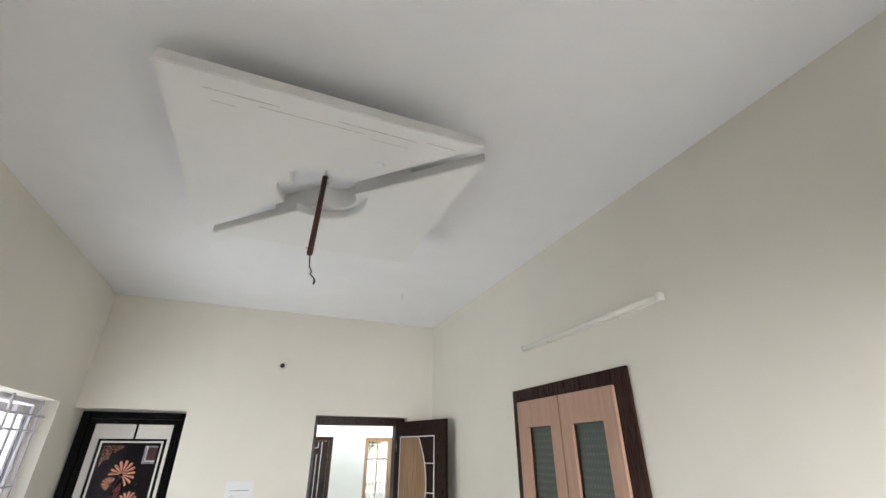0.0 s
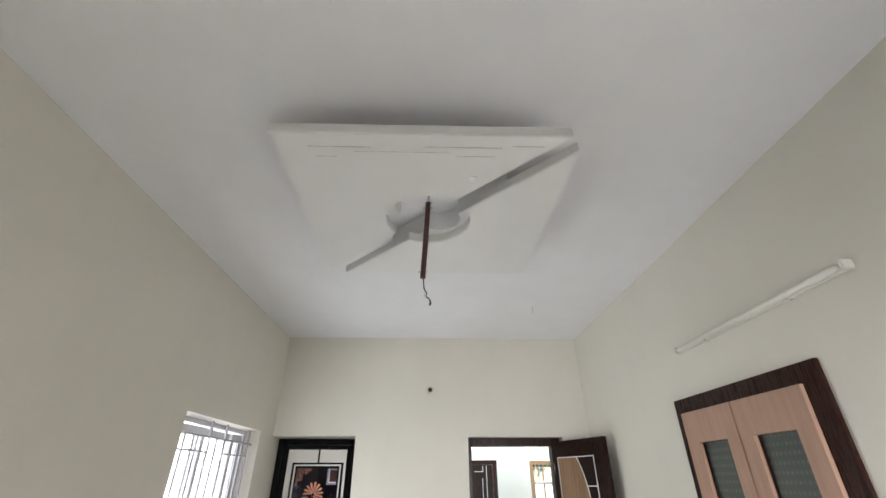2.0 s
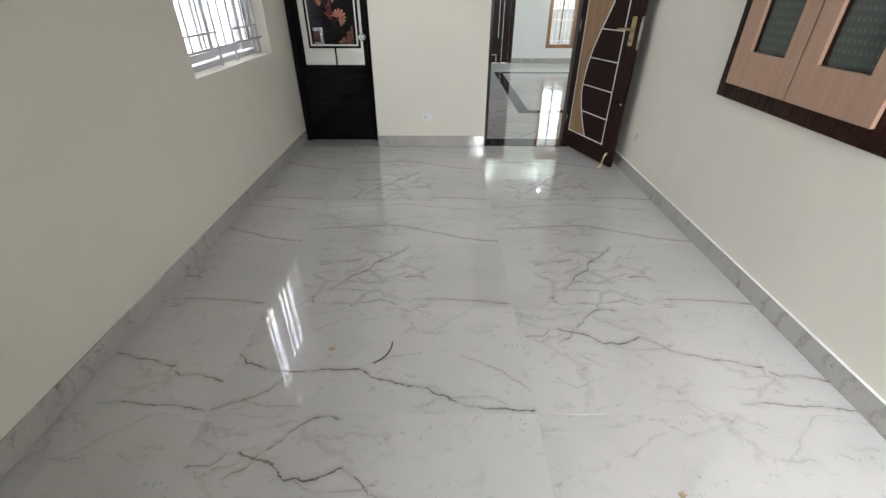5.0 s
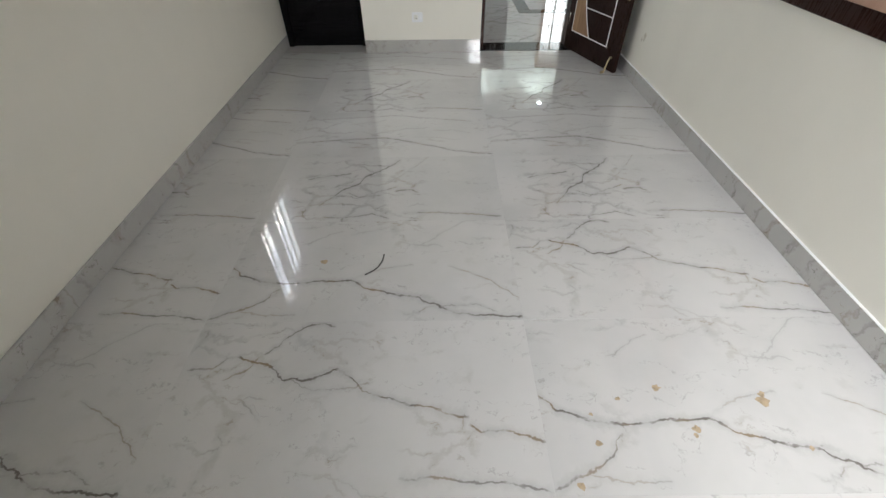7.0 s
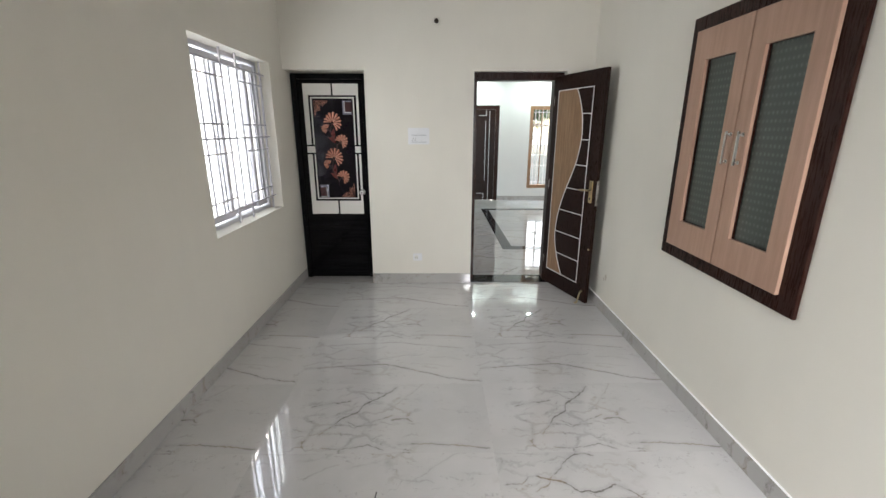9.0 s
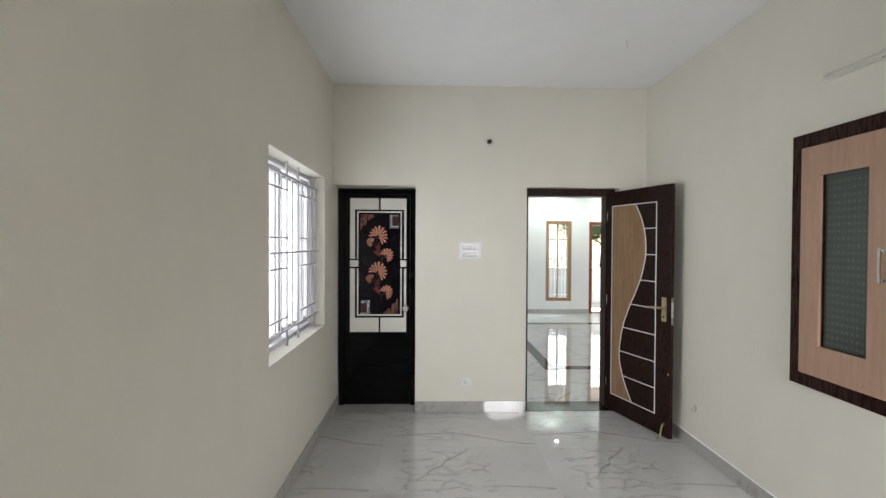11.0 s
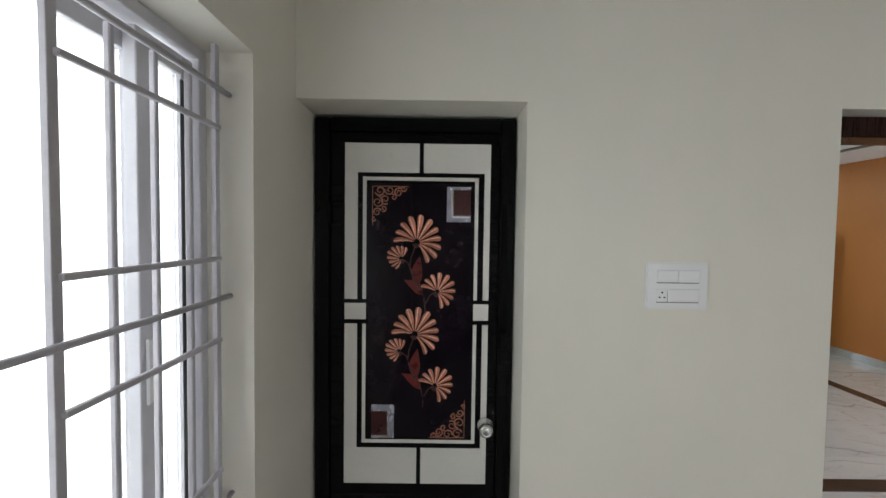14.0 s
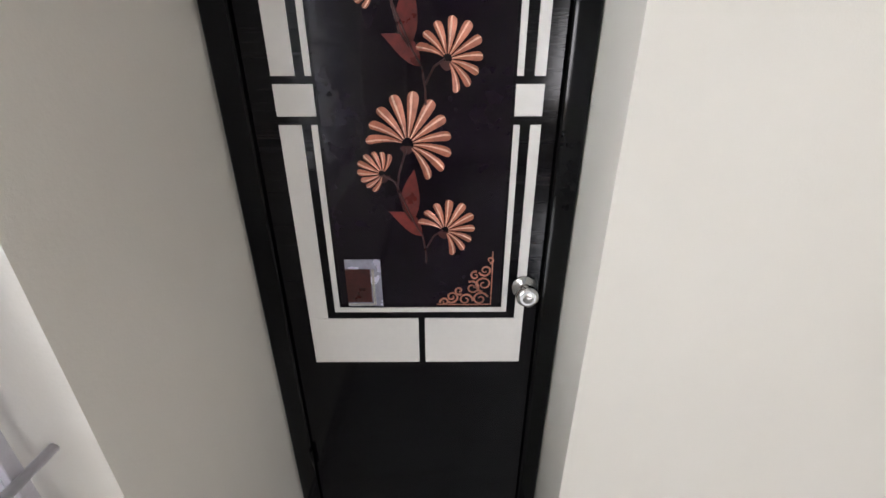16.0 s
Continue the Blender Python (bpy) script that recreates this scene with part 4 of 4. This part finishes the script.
# ---- small fittings on the walls and ceiling ----
def switch_board():
    s = thing("switch_board", (0.172, YF, 1.515), "white modular switch board with socket on the wall", "switch board")
    pl = part("plate", box((0.068, YF - 0.011, 1.438), (0.276, YF, 1.594), 0.005, None, 2), SWITCH_WHITE, s)
    for z0, z1 in ((1.5235, 1.560), (1.4585, 1.500)):
        part("recess", box((0.103, YF - 0.0118, z0), (0.244, YF - 0.0108, z1)), GREY_LINE, pl)
    for k in range(2):
        part("switch", box((0.1015 + k * 0.0722, YF - 0.0165, 1.5275), (0.1727 + k * 0.0722, YF - 0.011, 1.5685), 0.002), SWITCH_WHITE, pl)
    so = part("socket_insert", box((0.1015, YF - 0.0140, 1.462), (0.140, YF - 0.011, 1.505), 0.001), SWITCH_WHITE, pl)
    for dx, dz in ((0.0, 0.010), (-0.008, -0.006), (0.008, -0.006)):
        part("pin_hole", lathe([(0, 0), (0.0032, 0), (0.0032, 0.0012), (0, 0.0012)], 10, Matrix.Translation((0.1208 + dx, YF - 0.0138, 1.483 + dz)) @ Matrix.Rotation(radians(90), 4, "X")), DARK_SEAL, so)
    part("switch", box((0.1415, YF - 0.0165, 1.462), (0.2445, YF - 0.011, 1.505), 0.002), SWITCH_WHITE, pl)


switch_board()


def floor_socket():
    s = thing("wall_socket", (0.143, YF, 0.286), "small white wall socket above the skirting", "socket")
    pl = part("plate", box((0.096, YF - 0.010, 0.247), (0.190, YF, 0.325), 0.004, None, 2), SWITCH_WHITE, s)
    part("socket_insert", box((0.112, YF - 0.0125, 0.266), (0.148, YF - 0.0098, 0.306), 0.001), TUBE, pl, "pale grey socket face")
    for dx, dz in ((0.0, 0.010), (-0.008, -0.006), (0.008, -0.006)):
        part("pin_hole", lathe([(0, 0), (0.0032, 0), (0.0032, 0.0012), (0, 0.0012)], 10, Matrix.Translation((0.130 + dx, YF - 0.0123, 0.286 + dz)) @ Matrix.Rotation(radians(90), 4, "X")), DARK_SEAL, pl)
    part("switch", box((0.152, YF - 0.0145, 0.266), (0.175, YF - 0.0098, 0.306), 0.002), SWITCH_WHITE, pl)


floor_socket()


def lamp_point():
    h = thing("lamp_holder", (0.346, YF, 2.525), "dark brown lamp holder on a small white wall plate", "lamp holder")
    at = Matrix.Translation((0.346, YF, 2.525)) @ Matrix.Rotation(radians(90), 4, "X")
    part("plate", lathe([(0, 0), (0.036, 0), (0.038, 0.003), (0.034, 0.006), (0, 0.006)], 28, at), WALL, h)
    part("socket", lathe([(0.0, 0.008), (0.012, 0.008), (0.013, 0.034), (0.0175, 0.034), (0.0185, 0.024), (0.0185, 0.010), (0.021, 0.006), (0.019, 0.004)], 24, at), DARK_BROWN_HOLE, h)
    part("screw", lathe([(0, 0), (0.0035, 0), (0.0025, 0.0015), (0, 0.002)], 8, Matrix.Translation((0.319, YF - 0.006, 2.520)) @ Matrix.Rotation(radians(90), 4, "X")), STEEL, h)


lamp_point()

hook = thing("ceiling_hook", (1.20, 3.46, ZC), "small wire hook hanging from the ceiling", "hook")
part("hook", tube([(1.20, 3.46, ZC), (1.20, 3.46, ZC - 0.03), (1.208, 3.46, ZC - 0.045), (1.20, 3.46, ZC - 0.055), (1.193, 3.46, ZC - 0.047)], 0.0022, 6), STEEL, hook)

bit = thing("wire_scrap", (0.05, 1.62, 0), "short curved scrap of black wire lying on the floor", "wire scrap")
part("wire", tube([(0.083, 1.683, 0.0028), (0.080, 1.645, 0.0028), (0.066, 1.607, 0.0028), (0.045, 1.582, 0.0028), (0.014, 1.561, 0.0028)], 0.0028, 6), WIRE, bit)


def spot(x, y, r, k):
    rnd = random.Random(k)
    n = 11
    bm = bmesh.new()
    ring = [bm.verts.new((x + r * (0.45 + 0.75 * rnd.random()) * math.cos(2 * math.pi * i / n), y + r * (0.4 + 0.6 * rnd.random()) * math.sin(2 * math.pi * i / n), 0.0004)) for i in range(n)]
    bm.faces.new(ring)
    top = bmesh.ops.extrude_face_region(bm, geom=bm.faces[:])
    bmesh.ops.translate(bm, vec=(0, 0, 0.0006), verts=[v for v in top["geom"] if isinstance(v, bmesh.types.BMVert)])
    bmesh.ops.recalc_face_normals(bm, faces=bm.faces)
    s = new("dust_spot", mesh_of("dust_spot", bm, DUST))
    tagged(s, "dried tan smear of dust on the marble", "dirt spot", "dirt on the floor")


for k, (x, y, r) in enumerate(((1.361, 0.988, 0.022), (1.37, 1.01, 0.014), (1.038, 1.036, 0.016), (1.111, 0.9, 0.015), (1.10, 0.88, 0.010), (-0.174, 1.642, 0.016), (0.80, 0.86, 0.012), (1.42, 0.84, 0.010), (0.72, 0.745, 0.016), (0.80, 0.95, 0.008), (0.9, 1.0, 0.009))):
    spot(x, y, r, k)


# ---- the hall beyond the brown door ----
ENT = (3.385, 4.305, 0.0, 2.075)
W3 = (2.40, 2.985, 0.285, 2.09)
BD = (0.70, 1.72, 0.0, 2.10)
structure("wall_hall_north", wall_with(X2L - TH, X2R + TH, 0, 3.4, Y3, Y3 + TH, [(ENT[0], ENT[1], -1, ENT[3]), W3, (BD[0], BD[1], -1, BD[3])], ALONG_X), WHITE_WALL, "white painted hall wall with entrance and window", "wall")
structure("wall_hall_east", box((X2R, Y2, 0), (X2R + TH, Y3, 3.4)), ORANGE_WALL, "orange painted hall wall", "wall")
structure("wall_hall_west", box((X2L - TH, YF, 0), (X2L, Y3, 3.4)), WHITE_WALL, "white painted hall wall", "wall")
TX0, TX1, TY0, TY1 = 0.1, 4.15, 5.6, 8.95
structure("ceiling_hall", wall_with(X2L, X2R, Y2, Y3, Z2, Z2 + 0.2, [(TX0, TX1, TY0, TY1)], lambda u, w, d: (u, w, d)), CEILING, "white hall ceiling with a raised tray", "ceiling")
structure("ceiling_tray", box((X2L, Y2, Z2 + 0.2), (X2R, Y3, Z2 + 0.28)), CEILING, "white raised tray of the hall ceiling", "ceiling")
structure("tray_trim", wall_with(TX0 - 0.09, TX1 + 0.09, TY0 - 0.09, TY1 + 0.09, Z2 - 0.012, Z2, [(TX0, TX1, TY0, TY1)], lambda u, w, d: (u, w, d)), TRAY_EDGE, "dark grey trim round the ceiling tray", "trim")
marble_floor("floor_hall", X2L, X2R, Y2, Y3 + TH, "polished white marble hall floor", lambda c, r: (MARBLE_S, MARBLE_Q, MARBLE_P, MARBLE_R)[(r * 2 + c) % 4])
band = thing("floor_band", (2.55, 7.2, 0), "black granite border strip laid in the hall floor", "floor border", kind="structure")
part("strip", box((1.245, 5.68, -0.003), (3.98, 5.825, 0.0022), 0.001), GRANITE, band)
part("strip", box((1.245, 8.60, -0.003), (3.98, 8.745, 0.0022), 0.001), GRANITE, band)
part("strip", box((1.245, 5.827, -0.003), (1.39, 8.598, 0.0022), 0.001), GRANITE, band)
part("strip", box((3.835, 5.827, -0.003), (3.98, 8.598, 0.0022), 0.001), GRANITE, band)
for a, b in (((BD[1], Y3 - 0.011, 0), (ENT[0], Y3, 0.10)), ((ENT[1], Y3 - 0.011, 0), (X2R - 0.011, Y3, 0.10)), ((X2R - 0.011, Y2, 0), (X2R, Y3, 0.10)), ((X2L, Y3 - 0.011, 0), (BD[0], Y3, 0.10)), ((DW[1], Y2, 0), (X2R - 0.011, Y2 + 0.011, 0.10))):
    tagged(new("baseboard", mesh_of("baseboard", box(a, b, 0.002), SKIRT)), "polished marble skirting in the hall", "skirting", kind="structure")


def hall_window():
    x0, x1, z0, z1 = W3
    w = thing("window_3", ((x0 + x1) / 2, Y3, z0), "tall narrow teak window with white bars", "window", kind="structure")
    part("window_frame", rim(x0, x1, Y3 + 0.01, Y3 + 0.11, z0, z1, 0.075, 0.003, "x"), TEAK_PALE, w)
    part("transom", box((x0 + 0.075, Y3 + 0.07, 1.66), (x1 - 0.075, Y3 + 0.10, 1.70), 0.002), TEAK_PALE, w)
    part("mullion", box(((x0 + x1) / 2 - 0.016, Y3 + 0.07, z0 + 0.075), ((x0 + x1) / 2 + 0.016, Y3 + 0.10, z1 - 0.075), 0.002), TEAK_PALE, w)
    for a, b in ((x0 + 0.076, (x0 + x1) / 2 - 0.017), ((x0 + x1) / 2 + 0.017, x1 - 0.076)):
        for c, e in ((z0 + 0.076, 1.659), (1.701, z1 - 0.076)):
            part("pane", box((a, Y3 + 0.083, c), (b, Y3 + 0.087, e)), TINTED, w, "blue-grey tinted pane").visible_shadow = False
    for k in range(5):
        xx = x0 + 0.13 + k * (x1 - x0 - 0.26) / 4
        part("bar", box((xx - 0.006, Y3 + 0.035, z0 + 0.02), (xx + 0.006, Y3 + 0.045, z1 - 0.02), 0.002), SWITCH_WHITE, w)
    for z in (0.42, 0.80, 1.24, 1.68, 1.96):
        part("cross_bar", box((x0 + 0.06, Y3 + 0.046, z - 0.007), (x1 - 0.06, Y3 + 0.054, z + 0.007), 0.002), SWITCH_WHITE, w)


hall_window()


def hall_door():
    x0, x1, z1 = BD[0], BD[1], BD[3]
    d = thing("door_3", ((x0 + x1) / 2, Y3, 0), "closed dark brown door with white line inlay", "door", kind="structure")
    for a, b in (((x0, Y3 + 0.005, 0), (x0 + 0.085, Y3 + 0.12, z1)), ((x1 - 0.085, Y3 + 0.005, 0), (x1, Y3 + 0.12, z1)), ((x0 + 0.085, Y3 + 0.005, z1 - 0.08), (x1 - 0.085, Y3 + 0.12, z1))):
        part("door_frame", box(a, b, 0.003), FRAME_BROWN, d)
    leaf = part("door_leaf", box((x0 + 0.088, Y3 + 0.03, 0.006), (x1 - 0.088, Y3 + 0.066, z1 - 0.083), 0.002), WENGE, d)
    for a, b, c, e in ((1.500, 1.510, 0.03, 2.0), (1.415, 1.425, 0.47, 1.77), (1.26, 1.437, 1.885, 1.895), (1.427, 1.437, 1.896, 2.0), (1.24, 1.405, 0.155, 0.165), (1.395, 1.405, 0.02, 0.154), (0.91, 0.92, 0.03, 2.0), (0.995, 1.005, 0.47, 1.77)):
        part("line_inlay", box((a, Y3 + 0.0275, c), (b, Y3 + 0.031, e), 0.0005), SWITCH_WHITE, leaf)


hall_door()


def entrance():
    x0, x1, z1 = ENT[0], ENT[1], ENT[3]
    f = thing("entrance_frame", ((x0 + x1) / 2, Y3, 0), "varnished teak entrance door frame", "door frame", kind="structure")
    for a, b in (((x0, Y3 - 0.008, 0.0), (x0 + 0.07, Y3 + 0.13, z1)), ((x1 - 0.07, Y3 - 0.008, 0.0), (x1, Y3 + 0.13, z1)), ((x0 + 0.07, Y3 - 0.008, z1 - 0.07), (x1 - 0.07, Y3 + 0.13, z1)), ((x0 + 0.07, Y3 + 0.01, 0.0005), (x1 - 0.07, Y3 + 0.12, 0.03))):
        part("frame_piece", box(a, b, 0.004), TEAK, f)
    lx, ly, ex, ey = x1 - 0.03, Y3 - 0.03, 4.735, 9.08
    ang = math.degrees(math.atan2(ey - ly, ex - lx))
    W = math.hypot(ex - lx, ey - ly)
    d = thing("entrance_door", (lx, ly, 0), "carved varnished teak entrance door, standing open", "door", rz=ang, kind="structure")
    leaf = part("door_leaf", box((0, -0.04, 0.008), (W, 0, 2.0), 0.003), TEAK, d, local=True)
    # the carved face is the one turned to the hall
    y0, y1 = -0.052, -0.0395
    for a, b, w in (((0.12, 0.14), (W - 0.14, 1.86), 0.035), ((0.17, 0.20), (W - 0.19, 1.80), 0.016)):
        part("moulding", rim(a[0], b[0], y0, y1, a[1], b[1], w, 0.004, "x"), TEAK, leaf)
    for k in range(11):
        z = 0.28 + k * 0.14
        part("carved_bar", box((0.20, y0 + 0.004, z), (0.34, y1, z + 0.05), 0.006), TEAK, leaf)
        part("carved_bar", box((W - 0.36, y0 + 0.004, z), (W - 0.22, y1, z + 0.05), 0.006), TEAK, leaf)
    for off in (-0.05, 0.0, 0.05):
        part("carved_stem", tube([(W / 2 + off + 0.035 * math.sin(k * 0.7), y1 - 0.004, 0.55 + k * 0.09) for k in range(11)], 0.011, 8), TEAK, leaf)
    part("handle_plate", box((W - 0.09, y0 + 0.004, 0.92), (W - 0.05, y1, 1.10), 0.003), BRASS, leaf)
    part("lever", tube([(W - 0.07, y0 + 0.004, 1.03), (W - 0.07, y0 - 0.04, 1.03), (W - 0.19, y0 - 0.04, 1.03)], 0.009, 8), BRASS, leaf, "brass lever handle")


entrance()

mcb = thing("meter_box", (X2R, 9.4, 1.64), "grey metal distribution box on the orange wall", "distribution box")
part("case", box((X2R - 0.05, 9.27, 1.43), (X2R, 9.56, 1.84), 0.006), TEAK, mcb, "brown wooden back box")
part("lid", box((X2R - 0.058, 9.29, 1.45), (X2R - 0.05, 9.54, 1.82), 0.003), METAL_GREY, mcb)
part("latch", box((X2R - 0.064, 9.40, 1.60), (X2R - 0.058, 9.43, 1.66), 0.002), DARK_SEAL, mcb)
lean = thing("leaning_board", (4.95, 9.31, 0), "white tile board with brown edge leaning on the orange wall", "board", rz=0)
tilt = Matrix.Translation((4.955, 9.31, 0.002)) @ Matrix.Rotation(radians(9), 4, "Y") @ Matrix.Translation((0, 0, 0.307)) @ Matrix.Rotation(radians(38), 4, "X")
bm = box((-0.012, -0.20, -0.20), (0.0, 0.20, 0.20), 0.002)
bmesh.ops.transform(bm, matrix=tilt, verts=bm.verts)
part("board", bm, TUBE, lean)
bm = rim(-0.016, 0.004, -0.218, 0.218, -0.218, 0.218, 0.018, 0.002)
bmesh.ops.transform(bm, matrix=tilt, verts=bm.verts)
part("edge_strip", bm, TEAK, lean, "brown wooden edge")
rod = thing("hall_fan_rod", (3.05, 6.9, Z2 + 0.2), "dark fan down rod hanging from the hall ceiling", "fan rod")
part("rod", tube([(3.05, 6.9, Z2 + 0.2), (3.05, 6.9, Z2 - 0.13)], 0.0125, 10), RUST, rod)
for k, (x, y) in enumerate(((2.55, 9.45), (3.9, 9.45), (1.2, 9.45))):
    dl = thing("downlight", (x, y, Z2), "lit round white ceiling downlight", "ceiling light", "hall downlights")
    part("ring", lathe([(0.035, 0), (0.05, 0), (0.052, -0.004), (0.036, -0.006), (0.035, 0)], 20, Matrix.Translation((x, y, Z2))), SWITCH_WHITE, dl)
    part("lens", lathe([(0, -0.002), (0.034, -0.002), (0.034, -0.0005), (0, -0.0005)], 20, Matrix.Translation((x, y, Z2))), LAMP_ON, dl)

# ---- outside ----
structure("ground", box((-300, -300, -0.4), (300, 300, -0.16)), SOIL, "dry earth ground round the house", "ground")
structure("compound_wall", box((-3.0, -4, -0.16), (-2.75, 12, 3.9)), OUTSIDE, "cream boundary wall beside the house", "wall")
structure("porch_floor", box((2.2, Y3 + TH, -0.16), (6.2, 12.3, -0.02), 0.004), STONE_GREY, "grey stone porch floor", "floor")
structure("porch_roof", box((2.2, Y3 + TH + 0.01, 2.62), (6.2, 12.6, 2.78), 0.006), WHITE_WALL, "white porch roof slab", "roof")
structure("porch_parapet", box((2.2, 11.75, -0.02), (6.2, 11.95, 0.93), 0.006), WHITE_WALL, "white porch parapet wall", "parapet")
structure("porch_column", box((4.58, 11.70, -0.02), (4.86, 12.0, 2.62), 0.006), WHITE_WALL, "white square porch column", "column")
mark = thing("painted_mark", (-2.75, 3.2, 1.9), "small red painted mark on the boundary wall", "paint mark")
for k in range(3):
    part("stroke", box((-2.7495, 3.10, 1.98 - k * 0.035), (-2.7470, 3.20, 1.992 - k * 0.035)), RED_PAINT, mark)


def tree(x, y, height, spread, seed):
    rnd = random.Random(seed)
    t = thing("tree", (x, y, -0.16), "leafy green tree beyond the porch", "tree", "trees outside")
    trunk = tube([(x, y, -0.2), (x + 0.1, y, height * 0.3), (x + 0.05, y + 0.1, height * 0.6), (x, y, height * 0.85)], [0.16, 0.13, 0.09, 0.03], 8)
    for k in range(7):
        a = rnd.random() * 6.28
        z = height * (0.35 + 0.07 * k)
        tube([(x + 0.05, y, z), (x + spread * 0.4 * math.cos(a), y + spread * 0.4 * math.sin(a), z + 0.5), (x + spread * 0.8 * math.cos(a), y + spread * 0.8 * math.sin(a), z + 0.8)], [0.06, 0.04, 0.015], 6, trunk)
    part("trunk", trunk, BARK, t)
    verts, faces = [], []
    for k in range(2600):
        u = Vector((rnd.gauss(0, 1), rnd.gauss(0, 1), rnd.gauss(0, 1))).normalized() * rnd.random() ** 0.4
        lump = 0.75 + 0.5 * noise.noise(u * 2.3 + Vector((seed, 0, 0)))
        p = Vector((x, y, height * 0.68)) + Vector((u.x * spread, u.y * spread, u.z * height * 0.36)) * lump
        a = Vector((rnd.gauss(0, 1), rnd.gauss(0, 1), rnd.gauss(0, 1))).normalized()
        b = a.orthogonal().normalized()
        s = 0.09 + 0.08 * rnd.random()
        i = len(verts)
        verts += [p - a * s, p + b * s * 0.45, p + a * s, p - b * s * 0.45]
        faces.append((i, i + 1, i + 2, i + 3))
    me = bpy.data.meshes.new("crown")
    me.from_pydata(verts, [], faces)
    me.materials.append(LEAF)
    cr = new("crown", me)
    cr.parent = t
    cr.matrix_parent_inverse = t.matrix_basis.inverted()


for k, (x, y, h, s) in enumerate(((10.5, 30.0, 4.2, 2.4), (14.0, 33.0, 5.0, 2.6), (8.0, 36.0, 4.5, 2.4), (18.0, 40.0, 5.5, 3.0), (12.2, 26.5, 2.6, 1.6), (3.0, 34.0, 4.6, 2.4), (12.4, 31.0, 4.6, 2.6), (16.2, 36.0, 5.2, 2.8), (14.8, 29.0, 3.6, 2.2), (17.5, 32.0, 4.8, 2.6), (3.0, -9.0, 4.5, 2.2))):
    tree(x, y, h, s, k + 3)


# ---- scuffs on the wall ----
def scuff(y, z, r, k):
    rnd = random.Random(k)
    pts = [(y + r * (0.5 + 0.6 * rnd.random()) * math.cos(i * 0.571), z + 1.6 * r * (0.5 + 0.6 * rnd.random()) * math.sin(i * 0.571)) for i in range(11)]
    bm = bmesh.new()
    bm.faces.new([bm.verts.new((XR - 0.0006, a, b)) for a, b in pts])
    ext = bmesh.ops.extrude_face_region(bm, geom=bm.faces[:])
    bmesh.ops.translate(bm, vec=(0.0005, 0, 0), verts=[v for v in ext["geom"] if isinstance(v, bmesh.types.BMVert)])
    bmesh.ops.recalc_face_normals(bm, faces=bm.faces)
    tagged(new("scuff_mark", mesh_of("scuff_mark", bm, SCUFF)), "faint brown scuff mark on the cream wall", "scuff mark", "scuffs on the wall")


for k, (y, z, r) in enumerate(((3.62, 0.33, 0.022), (3.66, 0.30, 0.012))):
    scuff(y, z, r, k)
